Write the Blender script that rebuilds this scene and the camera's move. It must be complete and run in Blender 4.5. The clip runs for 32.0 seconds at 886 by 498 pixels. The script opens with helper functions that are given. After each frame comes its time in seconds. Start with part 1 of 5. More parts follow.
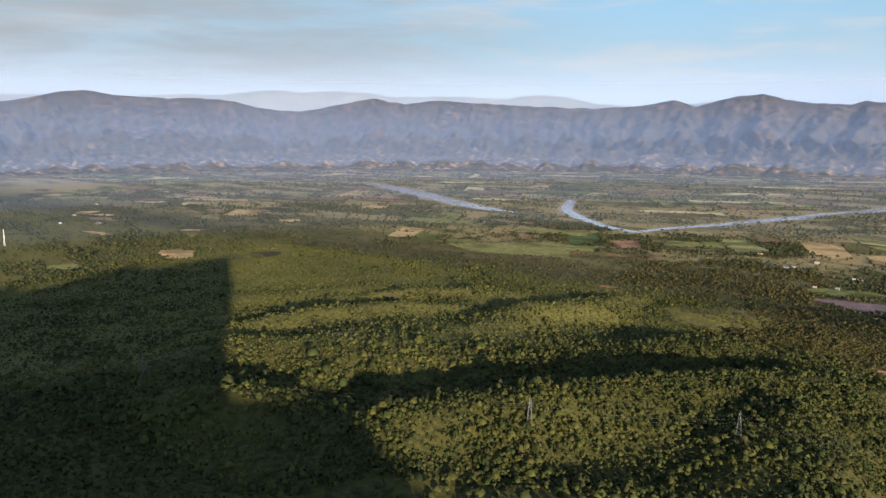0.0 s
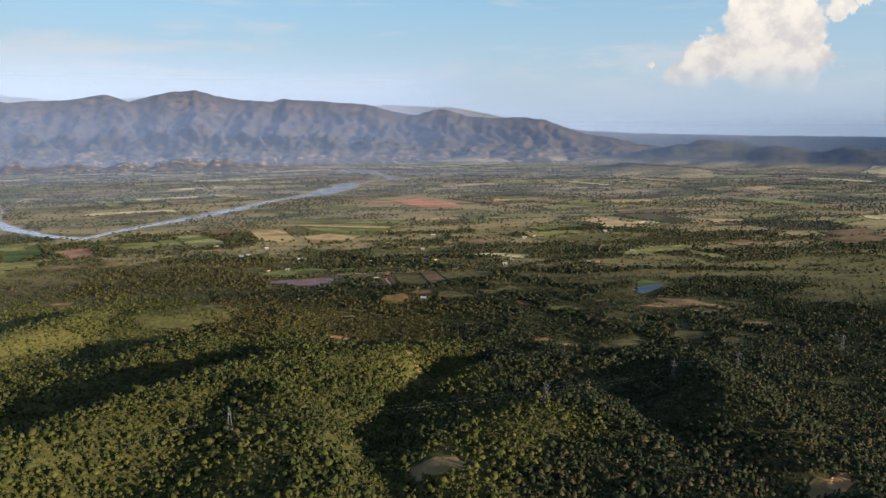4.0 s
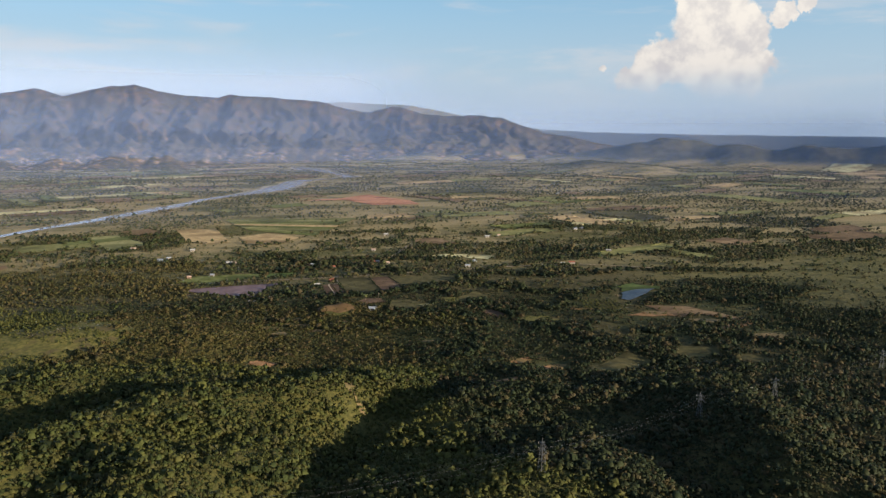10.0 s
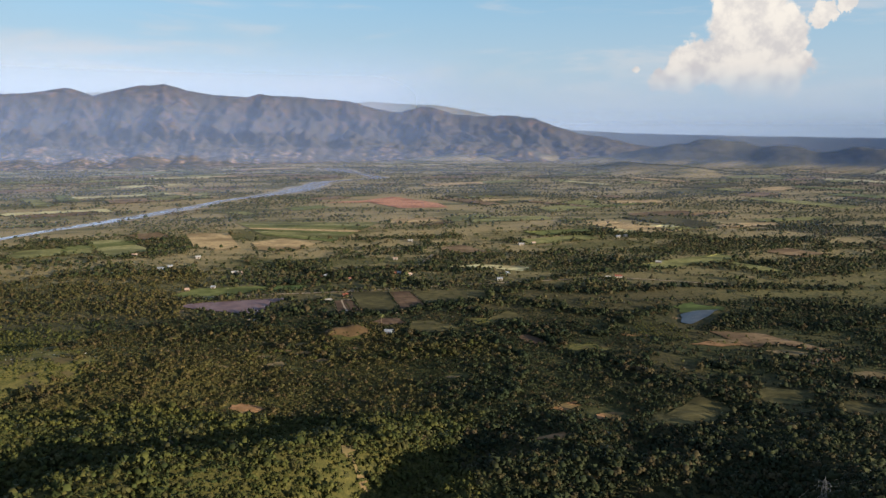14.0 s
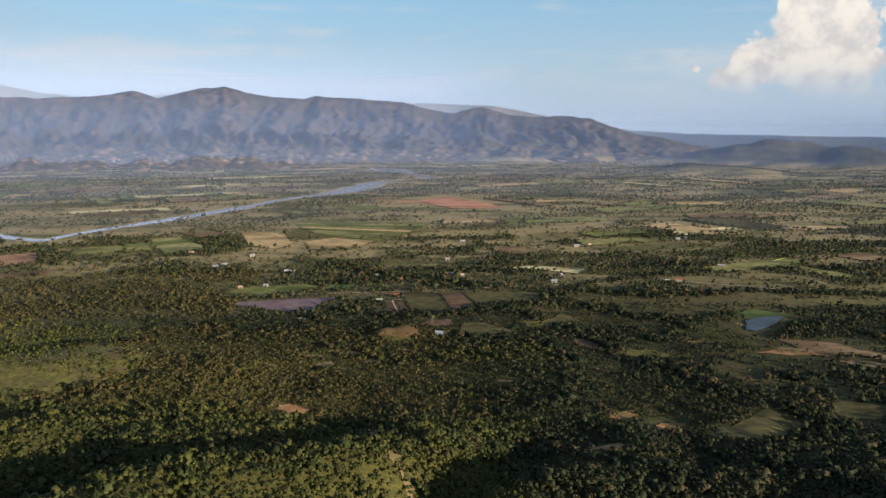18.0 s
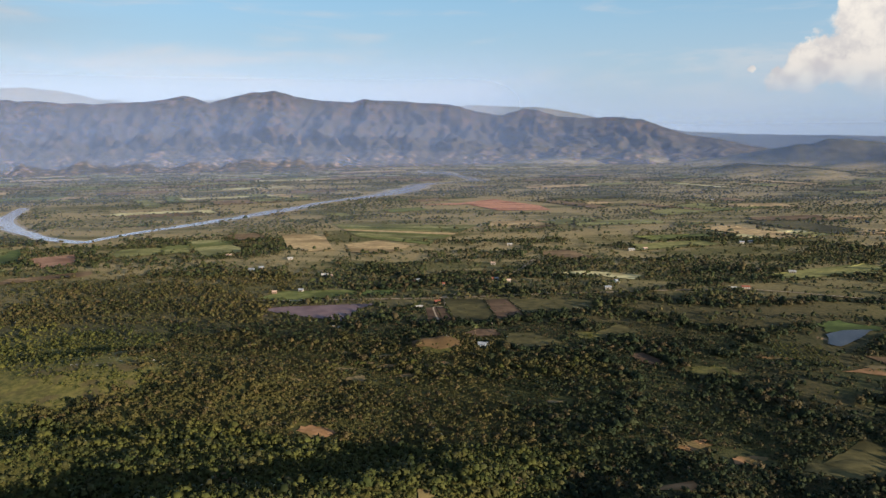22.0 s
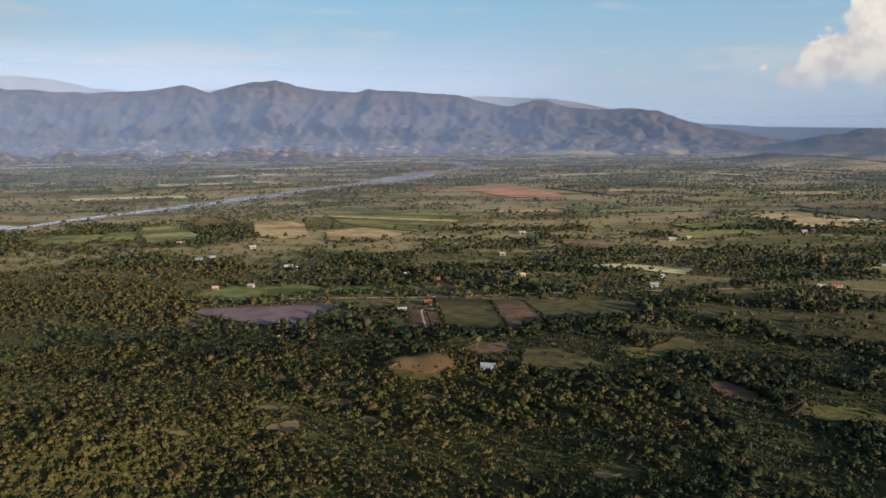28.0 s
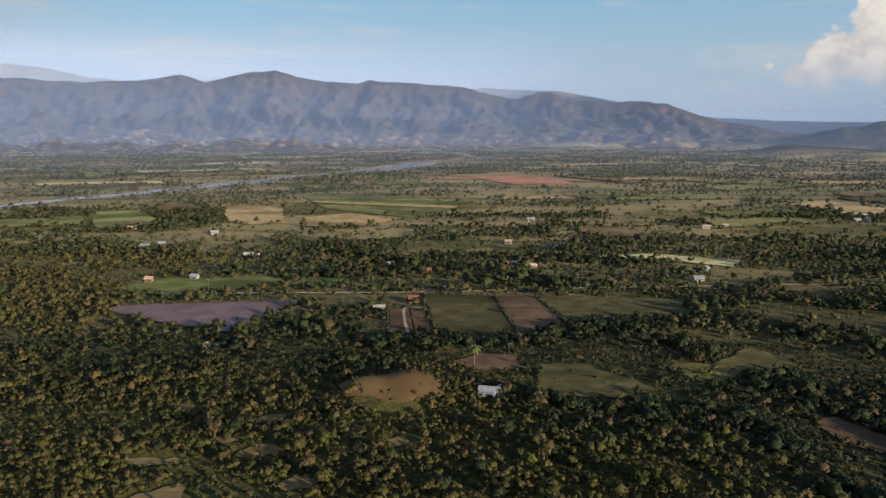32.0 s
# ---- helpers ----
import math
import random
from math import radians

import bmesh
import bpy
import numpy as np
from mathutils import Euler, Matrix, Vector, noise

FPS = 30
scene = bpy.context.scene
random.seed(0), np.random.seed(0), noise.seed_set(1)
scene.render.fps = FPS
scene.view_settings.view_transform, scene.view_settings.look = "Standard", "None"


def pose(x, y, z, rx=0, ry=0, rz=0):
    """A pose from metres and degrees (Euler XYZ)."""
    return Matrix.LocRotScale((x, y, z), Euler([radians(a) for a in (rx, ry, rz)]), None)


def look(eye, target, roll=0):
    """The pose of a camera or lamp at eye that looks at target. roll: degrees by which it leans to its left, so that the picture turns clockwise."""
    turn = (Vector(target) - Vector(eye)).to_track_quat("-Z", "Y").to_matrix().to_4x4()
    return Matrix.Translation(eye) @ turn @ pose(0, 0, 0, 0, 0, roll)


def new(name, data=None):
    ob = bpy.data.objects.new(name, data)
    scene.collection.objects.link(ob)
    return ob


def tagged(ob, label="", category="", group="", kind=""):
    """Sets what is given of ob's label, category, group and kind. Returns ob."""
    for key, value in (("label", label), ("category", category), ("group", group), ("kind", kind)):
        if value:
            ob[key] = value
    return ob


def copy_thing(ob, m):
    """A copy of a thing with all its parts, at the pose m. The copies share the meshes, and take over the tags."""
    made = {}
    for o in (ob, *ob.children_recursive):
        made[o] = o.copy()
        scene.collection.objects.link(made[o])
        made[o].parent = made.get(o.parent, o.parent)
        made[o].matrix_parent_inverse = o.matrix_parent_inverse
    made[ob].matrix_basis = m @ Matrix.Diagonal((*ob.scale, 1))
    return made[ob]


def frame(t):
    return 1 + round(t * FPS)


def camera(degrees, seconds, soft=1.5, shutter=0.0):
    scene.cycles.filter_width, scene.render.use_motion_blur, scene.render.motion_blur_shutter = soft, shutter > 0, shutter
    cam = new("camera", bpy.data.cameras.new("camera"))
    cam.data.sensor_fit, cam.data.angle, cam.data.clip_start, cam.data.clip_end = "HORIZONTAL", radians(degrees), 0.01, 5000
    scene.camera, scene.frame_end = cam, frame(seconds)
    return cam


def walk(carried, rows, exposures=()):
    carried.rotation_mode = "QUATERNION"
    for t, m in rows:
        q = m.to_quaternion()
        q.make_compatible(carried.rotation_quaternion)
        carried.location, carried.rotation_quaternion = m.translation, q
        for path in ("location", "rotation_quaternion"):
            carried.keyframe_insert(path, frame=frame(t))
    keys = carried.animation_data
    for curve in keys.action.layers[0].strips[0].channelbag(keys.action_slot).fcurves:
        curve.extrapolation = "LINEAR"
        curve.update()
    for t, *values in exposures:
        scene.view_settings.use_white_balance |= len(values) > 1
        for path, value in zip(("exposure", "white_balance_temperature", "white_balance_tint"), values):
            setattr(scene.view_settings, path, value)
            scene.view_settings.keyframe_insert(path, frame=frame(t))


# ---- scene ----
import itertools

cam = camera(64.08, 32.0, soft=1.4)
# seconds, x, y, z, yaw to the left, pitch, roll
PATH = (
    (0, -60.6, -517.5, 179.7, 34.69, -9.65, 0.34),
    (0.5, -63.5, -515.7, 181.1, 33.80, -9.72, 0.78),
    (1, -64.3, -516.2, 181.8, 29.87, -9.66, 0.81),
    (1.5, -65.2, -517.2, 182.1, 24.05, -9.55, 0.46),
    (2, -65.7, -516.0, 182.4, 17.66, -9.53, 0.28),
    (2.5, -65.9, -515.3, 182.3, 11.26, -9.42, 0.04),
    (3, -66.5, -514.8, 182.6, 4.84, -9.52, -0.07),
    (3.5, -66.8, -513.7, 182.8, -1.56, -9.71, -0.17),
    (4, -67.6, -512.8, 183.0, -8.09, -9.97, -0.14),
    (4.5, -68.5, -509.9, 182.9, -11.98, -10.10, -0.14),
    (6.5, -65.8, -476.6, 179.1, -13.13, -9.11, -0.22),
    (7, -63.1, -465.5, 177.2, -13.25, -9.18, -0.12),
    (7.5, -60.5, -452.7, 174.3, -13.12, -9.34, 0.01),
    (8, -57.8, -440.3, 171.2, -12.94, -9.53, 0.12),
    (8.5, -54.7, -428.4, 168.5, -12.65, -9.69, 0.13),
    (9, -52.4, -416.9, 166.4, -12.37, -9.84, 0.09),
    (9.5, -49.9, -405.1, 163.8, -12.10, -9.86, 0.14),
    (10, -47.5, -392.6, 160.3, -11.71, -9.84, 0.12),
    (10.5, -44.8, -379.7, 158.0, -11.20, -9.86, 0.15),
    (11, -42.2, -366.6, 157.8, -10.79, -9.70, 0.08),
    (11.5, -39.3, -353.9, 157.7, -10.32, -9.69, 0.09),
    (12, -35.7, -340.3, 156.9, -10.10, -10.02, 0.28),
    (12.5, -33.5, -326.9, 156.9, -10.04, -10.21, 0.35),
    (13, -30.5, -314.5, 156.4, -9.74, -10.10, 0.30),
    (13.5, -28.6, -305.3, 155.2, -9.43, -9.77, 0.17),
    (14, -28.3, -302.5, 154.0, -9.26, -9.74, 0.25),
    (14.5, -28.1, -300.5, 153.7, -8.39, -9.71, 0.23),
    (16.5, -27.3, -294.5, 152.0, -6.97, -9.68, 0.30),
    (17, -26.9, -294.0, 152.1, -6.50, -9.67, 0.19),
    (17.5, -26.5, -292.5, 151.8, -5.70, -9.66, 0.21),
    (18, -26.1, -290.8, 151.1, -4.90, -9.65, 0.10),
    (18.5, -24.8, -289.8, 151.0, -3.99, -9.66, -0.01),
    (19, -24.2, -288.5, 150.5, -3.17, -9.65, -0.02),
    (19.5, -23.0, -287.8, 150.5, -2.27, -9.66, -0.27),
    (20, -22.1, -287.0, 150.3, -1.52, -9.68, -0.20),
    (20.5, -22.2, -284.8, 149.7, -1.46, -9.66, -0.32),
    (21, -20.8, -274.7, 149.6, -1.27, -9.95, -0.31),
    (21.5, -19.8, -261.5, 147.0, -1.08, -9.79, -0.37),
    (22, -19.7, -247.8, 143.7, -0.98, -9.36, -0.35),
    (22.5, -18.4, -234.0, 140.3, -0.87, -9.59, -0.29),
    (23, -17.4, -221.0, 137.4, -0.77, -9.56, -0.33),
    (23.5, -15.8, -207.9, 134.2, -0.64, -9.56, -0.35),
    (24, -14.6, -196.0, 132.0, -0.59, -9.65, -0.24),
    (24.5, -13.6, -183.2, 128.9, -0.60, -9.59, -0.19),
    (25, -12.6, -169.5, 125.5, -0.58, -9.85, 0.05),
    (25.5, -11.7, -156.0, 122.4, -0.60, -9.77, 0.12),
    (27.5, -8.3, -108.9, 111.6, -0.33, -9.59, -0.14),
    (28, -7.2, -97.1, 109.1, -0.29, -9.55, -0.17),
    (28.5, -5.9, -85.6, 105.9, -0.27, -9.51, -0.10),
    (29, -5.3, -73.9, 103.5, -0.19, -9.49, -0.10),
    (29.5, -4.3, -62.2, 99.9, -0.05, -9.57, 0.00),
    (30, -3.3, -50.1, 97.4, 0.00, -9.79, -0.13),
    (30.5, -2.2, -38.4, 94.3, 0.05, -9.95, 0.06),
    (31, -1.5, -24.7, 91.3, 0.07, -9.93, 0.10),
    (31.5, -1.0, -11.9, 87.7, 0.05, -9.83, 0.14),
    (32, 0.0, 0.0, 85.0, 0.00, -9.80, 0.17),
)


def stand(x, y, z, yaw, pitch, roll):
    return pose(x, y, z, 0, 0, yaw) @ pose(0, 0, 0, 90 + pitch) @ pose(0, 0, 0, 0, 0, roll)


walk(cam, [(t, stand(*row)) for t, *row in PATH], exposures=((0.0, 0.95), (4.0, 0.90), (20.0, 0.84), (25.0, 0.80), (32.0, 0.66)))

# ---- world, sun ----
SUN_AZ, SUN_EL = 131.0, 11.5  # clockwise from +y, and above the horizon
sun_way = Vector((math.sin(radians(SUN_AZ)) * math.cos(radians(SUN_EL)), math.cos(radians(SUN_AZ)) * math.cos(radians(SUN_EL)), math.sin(radians(SUN_EL))))
sun = new("sun", bpy.data.lights.new("sun", "SUN"))
sun.data.energy, sun.data.angle, sun.data.color = 5.0, radians(0.6), (1.0, 0.83, 0.62)
sun.matrix_world = look(sun_way * 100, (0, 0, 0))


class Nodes:
    """Short hand for building a node tree."""

    def __init__(self, tree):
        self.tree = tree
        tree.nodes.clear()

    def __call__(self, kind, *inputs, **settings):
        node = self.tree.nodes.new(kind)
        for key, value in settings.items():
            if key in ("operation", "data_type"):
                setattr(node, key, value)
        for n, value in enumerate(inputs):
            self.put(node, n, value)
        return node

    def put(self, node, socket, value):
        if value is None:
            return
        if isinstance(value, bpy.types.NodeSocket):
            self.tree.links.new(value, node.inputs[socket])
        elif isinstance(value, bpy.types.Node):
            self.tree.links.new(value.outputs[0], node.inputs[socket])
        else:
            node.inputs[socket].default_value = value

    def math(self, operation, *inputs):
        return self("ShaderNodeMath", *inputs, operation=operation)

    def vector(self, operation, *inputs):
        return self("ShaderNodeVectorMath", *inputs, operation=operation)

    def noise(self, where, scale, detail=3.0, rough=0.55, distortion=0.0):
        node = self("ShaderNodeTexNoise")
        for name, value in (("Vector", where), ("Scale", scale), ("Detail", detail), ("Roughness", rough), ("Distortion", distortion)):
            self.put(node, name, value)
        return node.outputs["Fac"]

    def ramp(self, value, low, high, a=0.0, b=1.0, smooth=True):
        node = self("ShaderNodeMapRange")
        node.interpolation_type = "SMOOTHSTEP" if smooth else "LINEAR"
        for n, v in enumerate((value, low, high, a, b)):
            self.put(node, n, v)
        return node.outputs[0]

    def mix(self, factor, a, b):
        node = self("ShaderNodeMixRGB")
        self.put(node, 0, factor), self.put(node, 1, a), self.put(node, 2, b)
        return node.outputs[0]


def bearing(az, el):
    """A direction from degrees to the left of +y and above the horizon."""
    a, e = radians(az), radians(el)
    return (-math.sin(a) * math.cos(e), math.cos(a) * math.cos(e), math.sin(e))


PUFF = (-24.15, 4.41)  # a small cloud beside the large one


def build_world():
    world = bpy.data.worlds.new("sky")
    scene.world = world
    world.use_nodes = True
    n = Nodes(world.node_tree)
    out, back = n("ShaderNodeOutputWorld"), n("ShaderNodeBackground")
    n.put(out, 0, back.outputs[0])
    sky = n("ShaderNodeTexSky")
    sky.sky_type, sky.sun_disc = "NISHITA", False
    sky.sun_elevation, sky.sun_rotation = radians(SUN_EL), radians(SUN_AZ)
    sky.air_density, sky.dust_density, sky.ozone_density, sky.altitude = 1.0, 0.6, 3.0, 300
    way = n("ShaderNodeTexCoord").outputs["Generated"]
    split = n("ShaderNodeSeparateXYZ", way)
    up = split.outputs[2]
    # thin veils of high cloud
    flat = n.vector("MULTIPLY", way, (2.2, 2.2, 14.0))
    streak = n.ramp(n.noise(flat.outputs[0], 1.7, 5.0, 0.6, 0.4), 0.46, 0.68)
    streak = n.math("MULTIPLY", streak, n.ramp(up, 0.0, 0.10))
    # a pale band of haze along the horizon
    low = n.ramp(up, 0.22, 0.0, 0.0, 0.92)
    # one towering cumulus and a puff beside it
    wobble = n("ShaderNodeTexNoise")
    n.put(wobble, "Vector", way), n.put(wobble, "Scale", 26.0), n.put(wobble, "Detail", 6.0), n.put(wobble, "Roughness", 0.6)
    bent = n.vector("ADD", way, n.vector("SCALE", n.vector("SUBTRACT", wobble.outputs["Color"], (0.5, 0.5, 0.5)).outputs[0]).outputs[0])
    bent.inputs[1].links[0].from_node.inputs["Scale"].default_value = 0.060
    lobes = ((-25.9, 3.9, 1.1), (-27.6, 4.4, 1.8), (-29.6, 4.9, 2.3), (-32.2, 4.8, 3.0), (-34.4, 4.0, 1.9), (-31.6, 7.6, 3.0), (-30.4, 9.0, 1.8),
             (-34.2, 6.9, 1.9), (-32.0, 11.0, 3.2), (-36.4, 7.9, 0.9), (-37.8, 8.5, 0.8))
    body = None
    for az, el, r in lobes:
        d = n.vector("DISTANCE", bent.outputs[0], bearing(az, el)).outputs["Value"]
        near = n.math("SUBTRACT", 1.0, n.math("DIVIDE", d, radians(r)))
        body = near if body is None else n.math("MAXIMUM", body, near)
    puff = n.vector("DISTANCE", n.vector("ADD", way, n.vector("MULTIPLY", n.vector("SUBTRACT", wobble.outputs["Color"], (0.5, 0.5, 0.5)).outputs[0], (0.03, 0.03, 0.03)).outputs[0]).outputs[0], bearing(*PUFF)).outputs["Value"]
    body = n.math("MAXIMUM", body, n.math("SUBTRACT", 1.0, n.math("DIVIDE", puff, radians(0.42))))
    base_fade = n.ramp(up, 0.025, 0.085)
    fac = n.math("MULTIPLY", n.ramp(body, 0.0, 0.22), base_fade)
    puffs = n.noise(way, 34.0, 5.0, 0.6)
    lit = n.math("ADD", n.math("MULTIPLY", n.ramp(puffs, 0.34, 0.62), 0.6), n.math("MULTIPLY", n.ramp(up, 0.05, 0.16), 0.4))
    cloud = n.mix(lit, (3.3, 3.2, 3.3, 1), (5.3, 4.95, 4.5, 1))
    tint = n.mix(n.ramp(up, 0.55, 0.12, 0.0, 0.6), sky.outputs[0], (1.65, 3.05, 4.2, 1))
    colour = n.mix(low, tint, (2.70, 3.25, 3.90, 1))
    colour = n.mix(n.math("MULTIPLY", streak, 0.6), colour, (3.7, 3.75, 3.9, 1))
    west = n.vector("DOT_PRODUCT", way, bearing(70, 6)).outputs["Value"]
    veil = n.math("MULTIPLY", n.ramp(west, 0.6, 1.0, 0.0, 0.9), n.ramp(n.noise(n.vector("MULTIPLY", way, (3.0, 3.0, 22.0)).outputs[0], 1.6, 5.0, 0.6, 0.5), 0.25, 0.70, 0.35, 0.95))
    colour = n.mix(veil, colour, (2.15, 2.30, 2.50, 1))
    colour = n.mix(fac, colour, cloud)
    n.put(back, 0, colour)
    back.inputs[1].default_value = 0.10


build_world()


# ---- materials ----
def material(name, colour_of, rough=0.9, bump=0.0, bump_scale=1.0, spec=0.2, metal=0.0):
    """colour_of(nodes, position) gives the base colour socket or a colour."""
    m = bpy.data.materials.new(name)
    m.use_nodes = True
    n = Nodes(m.node_tree)
    out, shader = n("ShaderNodeOutputMaterial"), n("ShaderNodeBsdfPrincipled")
    n.put(out, 0, shader.outputs[0])
    where = n("ShaderNodeNewGeometry").outputs["Position"]
    n.put(shader, "Base Color", colour_of(n, where))
    shader.inputs["Roughness"].default_value = rough
    shader.inputs["Specular IOR Level"].default_value = spec
    shader.inputs["Metallic"].default_value = metal
    if bump:
        b = n("ShaderNodeBump")
        b.inputs["Strength"].default_value, b.inputs["Distance"].default_value = 1.0, bump
        n.put(b, "Height", n.noise(where, bump_scale, 5.0, 0.6))
        n.put(shader, "Normal", b.outputs[0])
    return m


def mottled(a, b, scale, c=None, scale2=0.0, low=0.35, high=0.65, stretch=(1, 1, 1)):
    """Two colours mixed by noise, and a third by coarser noise."""

    def colour(n, where):
        w = n.vector("MULTIPLY", where, stretch).outputs[0]
        out = n.mix(n.ramp(n.noise(w, scale, 5.0, 0.6), low, high), (*a, 1), (*b, 1))
        if c:
            out = n.mix(n.ramp(n.noise(w, scale2, 3.0, 0.5), 0.45, 0.65), out, (*c, 1))
        return out

    return colour


def ground_colour(n, p):
    grain = n.noise(p, 0.35, 4.0, 0.65)
    ahead = n("ShaderNodeSeparateXYZ", p).outputs[1]
    # near turf is coloured darker than far grass, in place of dimmer light
    turf = n.mix(n.ramp(grain, 0.3, 0.7), (0.026, 0.031, 0.012, 1), (0.066, 0.062, 0.024, 1))
    turf = n.mix(n.ramp(n.noise(p, 0.035, 5.0, 0.6), 0.50, 0.62), turf, (0.100, 0.086, 0.036, 1))
    ahead = n.math("ADD", ahead, n.ramp(n("ShaderNodeSeparateXYZ", p).outputs[0], 140.0, 250.0, 0.0, 240.0))
    grass = n.mix(n.ramp(ahead, 260.0, 520.0), turf, n.mix(n.ramp(grain, 0.3, 0.7), (0.076, 0.080, 0.026, 1), (0.170, 0.146, 0.054, 1)))
    dry = n.mix(n.ramp(grain, 0.3, 0.7), (0.27, 0.205, 0.095, 1), (0.43, 0.335, 0.170, 1))
    bands = n.noise(n.vector("MULTIPLY", p, (0.35, 1.0, 1.0)).outputs[0], 0.011, 4.0, 0.6)
    floor = n.mix(n.ramp(grain, 0.3, 0.7), (0.046, 0.050, 0.013, 1), (0.100, 0.092, 0.025, 1))
    # wood floor in the east: tree shade put into a darker colour
    shaded_floor = n.mix(n.ramp(grain, 0.3, 0.7), (0.030, 0.038, 0.013, 1), (0.072, 0.072, 0.024, 1))
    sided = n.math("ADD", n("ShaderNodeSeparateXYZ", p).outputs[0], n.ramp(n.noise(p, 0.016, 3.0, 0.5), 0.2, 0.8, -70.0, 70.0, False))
    floor = n.mix(n.ramp(sided, 10.0, 90.0), floor, shaded_floor)
    xyz = n("ShaderNodeSeparateXYZ", p)
    open_land = n.math("MAXIMUM", n.ramp(xyz.outputs[1], 215.0, 275.0), n.math("MULTIPLY", n.ramp(xyz.outputs[0], 60.0, 170.0), n.ramp(n.noise(p, 0.012, 3.0, 0.5), 0.42, 0.56)))
    slope = n.mix(n.ramp(grain, 0.3, 0.7), (0.085, 0.088, 0.022, 1), (0.170, 0.150, 0.042, 1))
    beyond = n.math("SUBTRACT", xyz.outputs[1], n.math("MULTIPLY", xyz.outputs[0], 1.05))
    floor = n.mix(n.math("MULTIPLY", n.ramp(beyond, 175.0, 250.0), n.ramp(xyz.outputs[0], -110.0, -200.0)), floor, slope)
    # open ground in the near east is painted darker for its long tree shadows
    east_shade = n.math("MULTIPLY", n.ramp(sided, 20.0, 110.0), n.math("MULTIPLY", n.ramp(xyz.outputs[1], 430.0, 300.0), n.ramp(xyz.outputs[0], 400.0, 260.0)))
    grass = n.mix(open_land, floor, n.mix(east_shade, grass, n.mix(n.ramp(grain, 0.3, 0.7), (0.036, 0.037, 0.014, 1), (0.090, 0.074, 0.028, 1))))
    bushes = n.math("MULTIPLY", n.ramp(n.noise(p, 0.19, 4.0, 0.6), 0.54, 0.62), n.ramp(n.noise(p, 0.02, 3.0, 0.5), 0.36, 0.60, 0.15, 0.9))
    grass = n.mix(bushes, grass, (0.036, 0.040, 0.016, 1))
    soil = n.mix(n.ramp(n.noise(p, 0.028, 5.0, 0.65), 0.66, 0.72), grass, (0.30, 0.20, 0.115, 1))
    ypos = n("ShaderNodeSeparateXYZ", p).outputs[1]
    plain = n.ramp(ypos, 150.0, 700.0, 0.0, 1.0)
    scrub = n.mix(n.ramp(n.noise(p, 0.03, 4.0, 0.6), 0.35, 0.65), (0.040, 0.046, 0.026, 1), (0.105, 0.090, 0.052, 1))
    out = n.mix(n.math("MULTIPLY", n.ramp(bands, 0.38, 0.54), n.ramp(plain, 0.0, 1.0, 0.02, 0.85)), soil, dry)
    return n.mix(n.math("MULTIPLY", n.ramp(xyz.outputs[2], 9.0, 32.0), n.ramp(xyz.outputs[1], 900.0, 1300.0)), out, scrub)


M = {}
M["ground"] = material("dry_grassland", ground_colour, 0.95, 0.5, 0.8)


def mountain_colour(n, p):
    high = n("ShaderNodeSeparateXYZ", p).outputs[2]
    scrub = n.mix(n.ramp(n.noise(p, 0.022, 6.0, 0.65), 0.38, 0.68), (0.018, 0.022, 0.015, 1), (0.110, 0.070, 0.050, 1))
    scrub = n.mix(n.ramp(n.noise(p, 0.005, 3.0, 0.5), 0.45, 0.65), scrub, (0.044, 0.038, 0.028, 1))
    low = n.mix(n.ramp(n.noise(p, 0.030, 6.0, 0.65), 0.42, 0.62), (0.024, 0.028, 0.015, 1), (0.090, 0.068, 0.040, 1))
    low = n.mix(n.ramp(n.noise(p, 0.012, 5.0, 0.6), 0.60, 0.68), low, (0.20, 0.130, 0.080, 1))
    bare = n.math("MULTIPLY", n.ramp(n.noise(p, 0.034, 5.0, 0.65), 0.53, 0.62), n.ramp(high, 75.0, 25.0))
    low = n.mix(bare, low, (0.31, 0.205, 0.135, 1))
    return n.mix(n.ramp(high, 40.0, 190.0, 0.15, 1.0), low, scrub)


M["mountain"] = material("dry_mountain_scrub", mountain_colour, 0.95, 6.0, 0.03)
M["hill_far"] = material("far_scrub", mottled((0.06, 0.065, 0.035), (0.13, 0.11, 0.07), 0.006), 0.95, 4.0, 0.02)


def foliage(name, dark, light, yellow, share=0.55, bare=0.7):
    def colour(n, where):
        island = n("ShaderNodeNewGeometry").outputs["Random Per Island"]
        leaf = n.mix(n.ramp(island, 0.0, 1.0, 0.18, 0.82, False), (*dark, 1), (*light, 1))
        # every tree has its own tint: dark green, olive, yellowish or leafless brown
        own = n("ShaderNodeAttribute")
        own.attribute_name = "tint"
        tint = n.math("FRACT", n.math("ADD", own.outputs["Fac"], n("ShaderNodeObjectInfo").outputs["Random"]))
        leaf = n.mix(n.ramp(tint, 0.0, 0.34, 0.62, 0.0), leaf, (*(0.55 * v for v in dark), 1))
        leaf = n.mix(n.ramp(tint, 0.62, 0.92, 0.0, bare), leaf, (0.078, 0.054, 0.028, 1))
        tree = n.ramp(n.math("FRACT", n.math("MULTIPLY", tint, 7.31)), 0.25, 1.0)
        stand_ = n.ramp(n.noise(where, 0.008, 3.0, 0.5), 0.40, 0.64)
        return n.mix(n.math("MULTIPLY", n.math("ADD", n.math("MULTIPLY", tree, 0.6), n.math("MULTIPLY", stand_, 0.4)), share), leaf, (*yellow, 1))

    return material(name, colour, 0.75, spec=0.15)


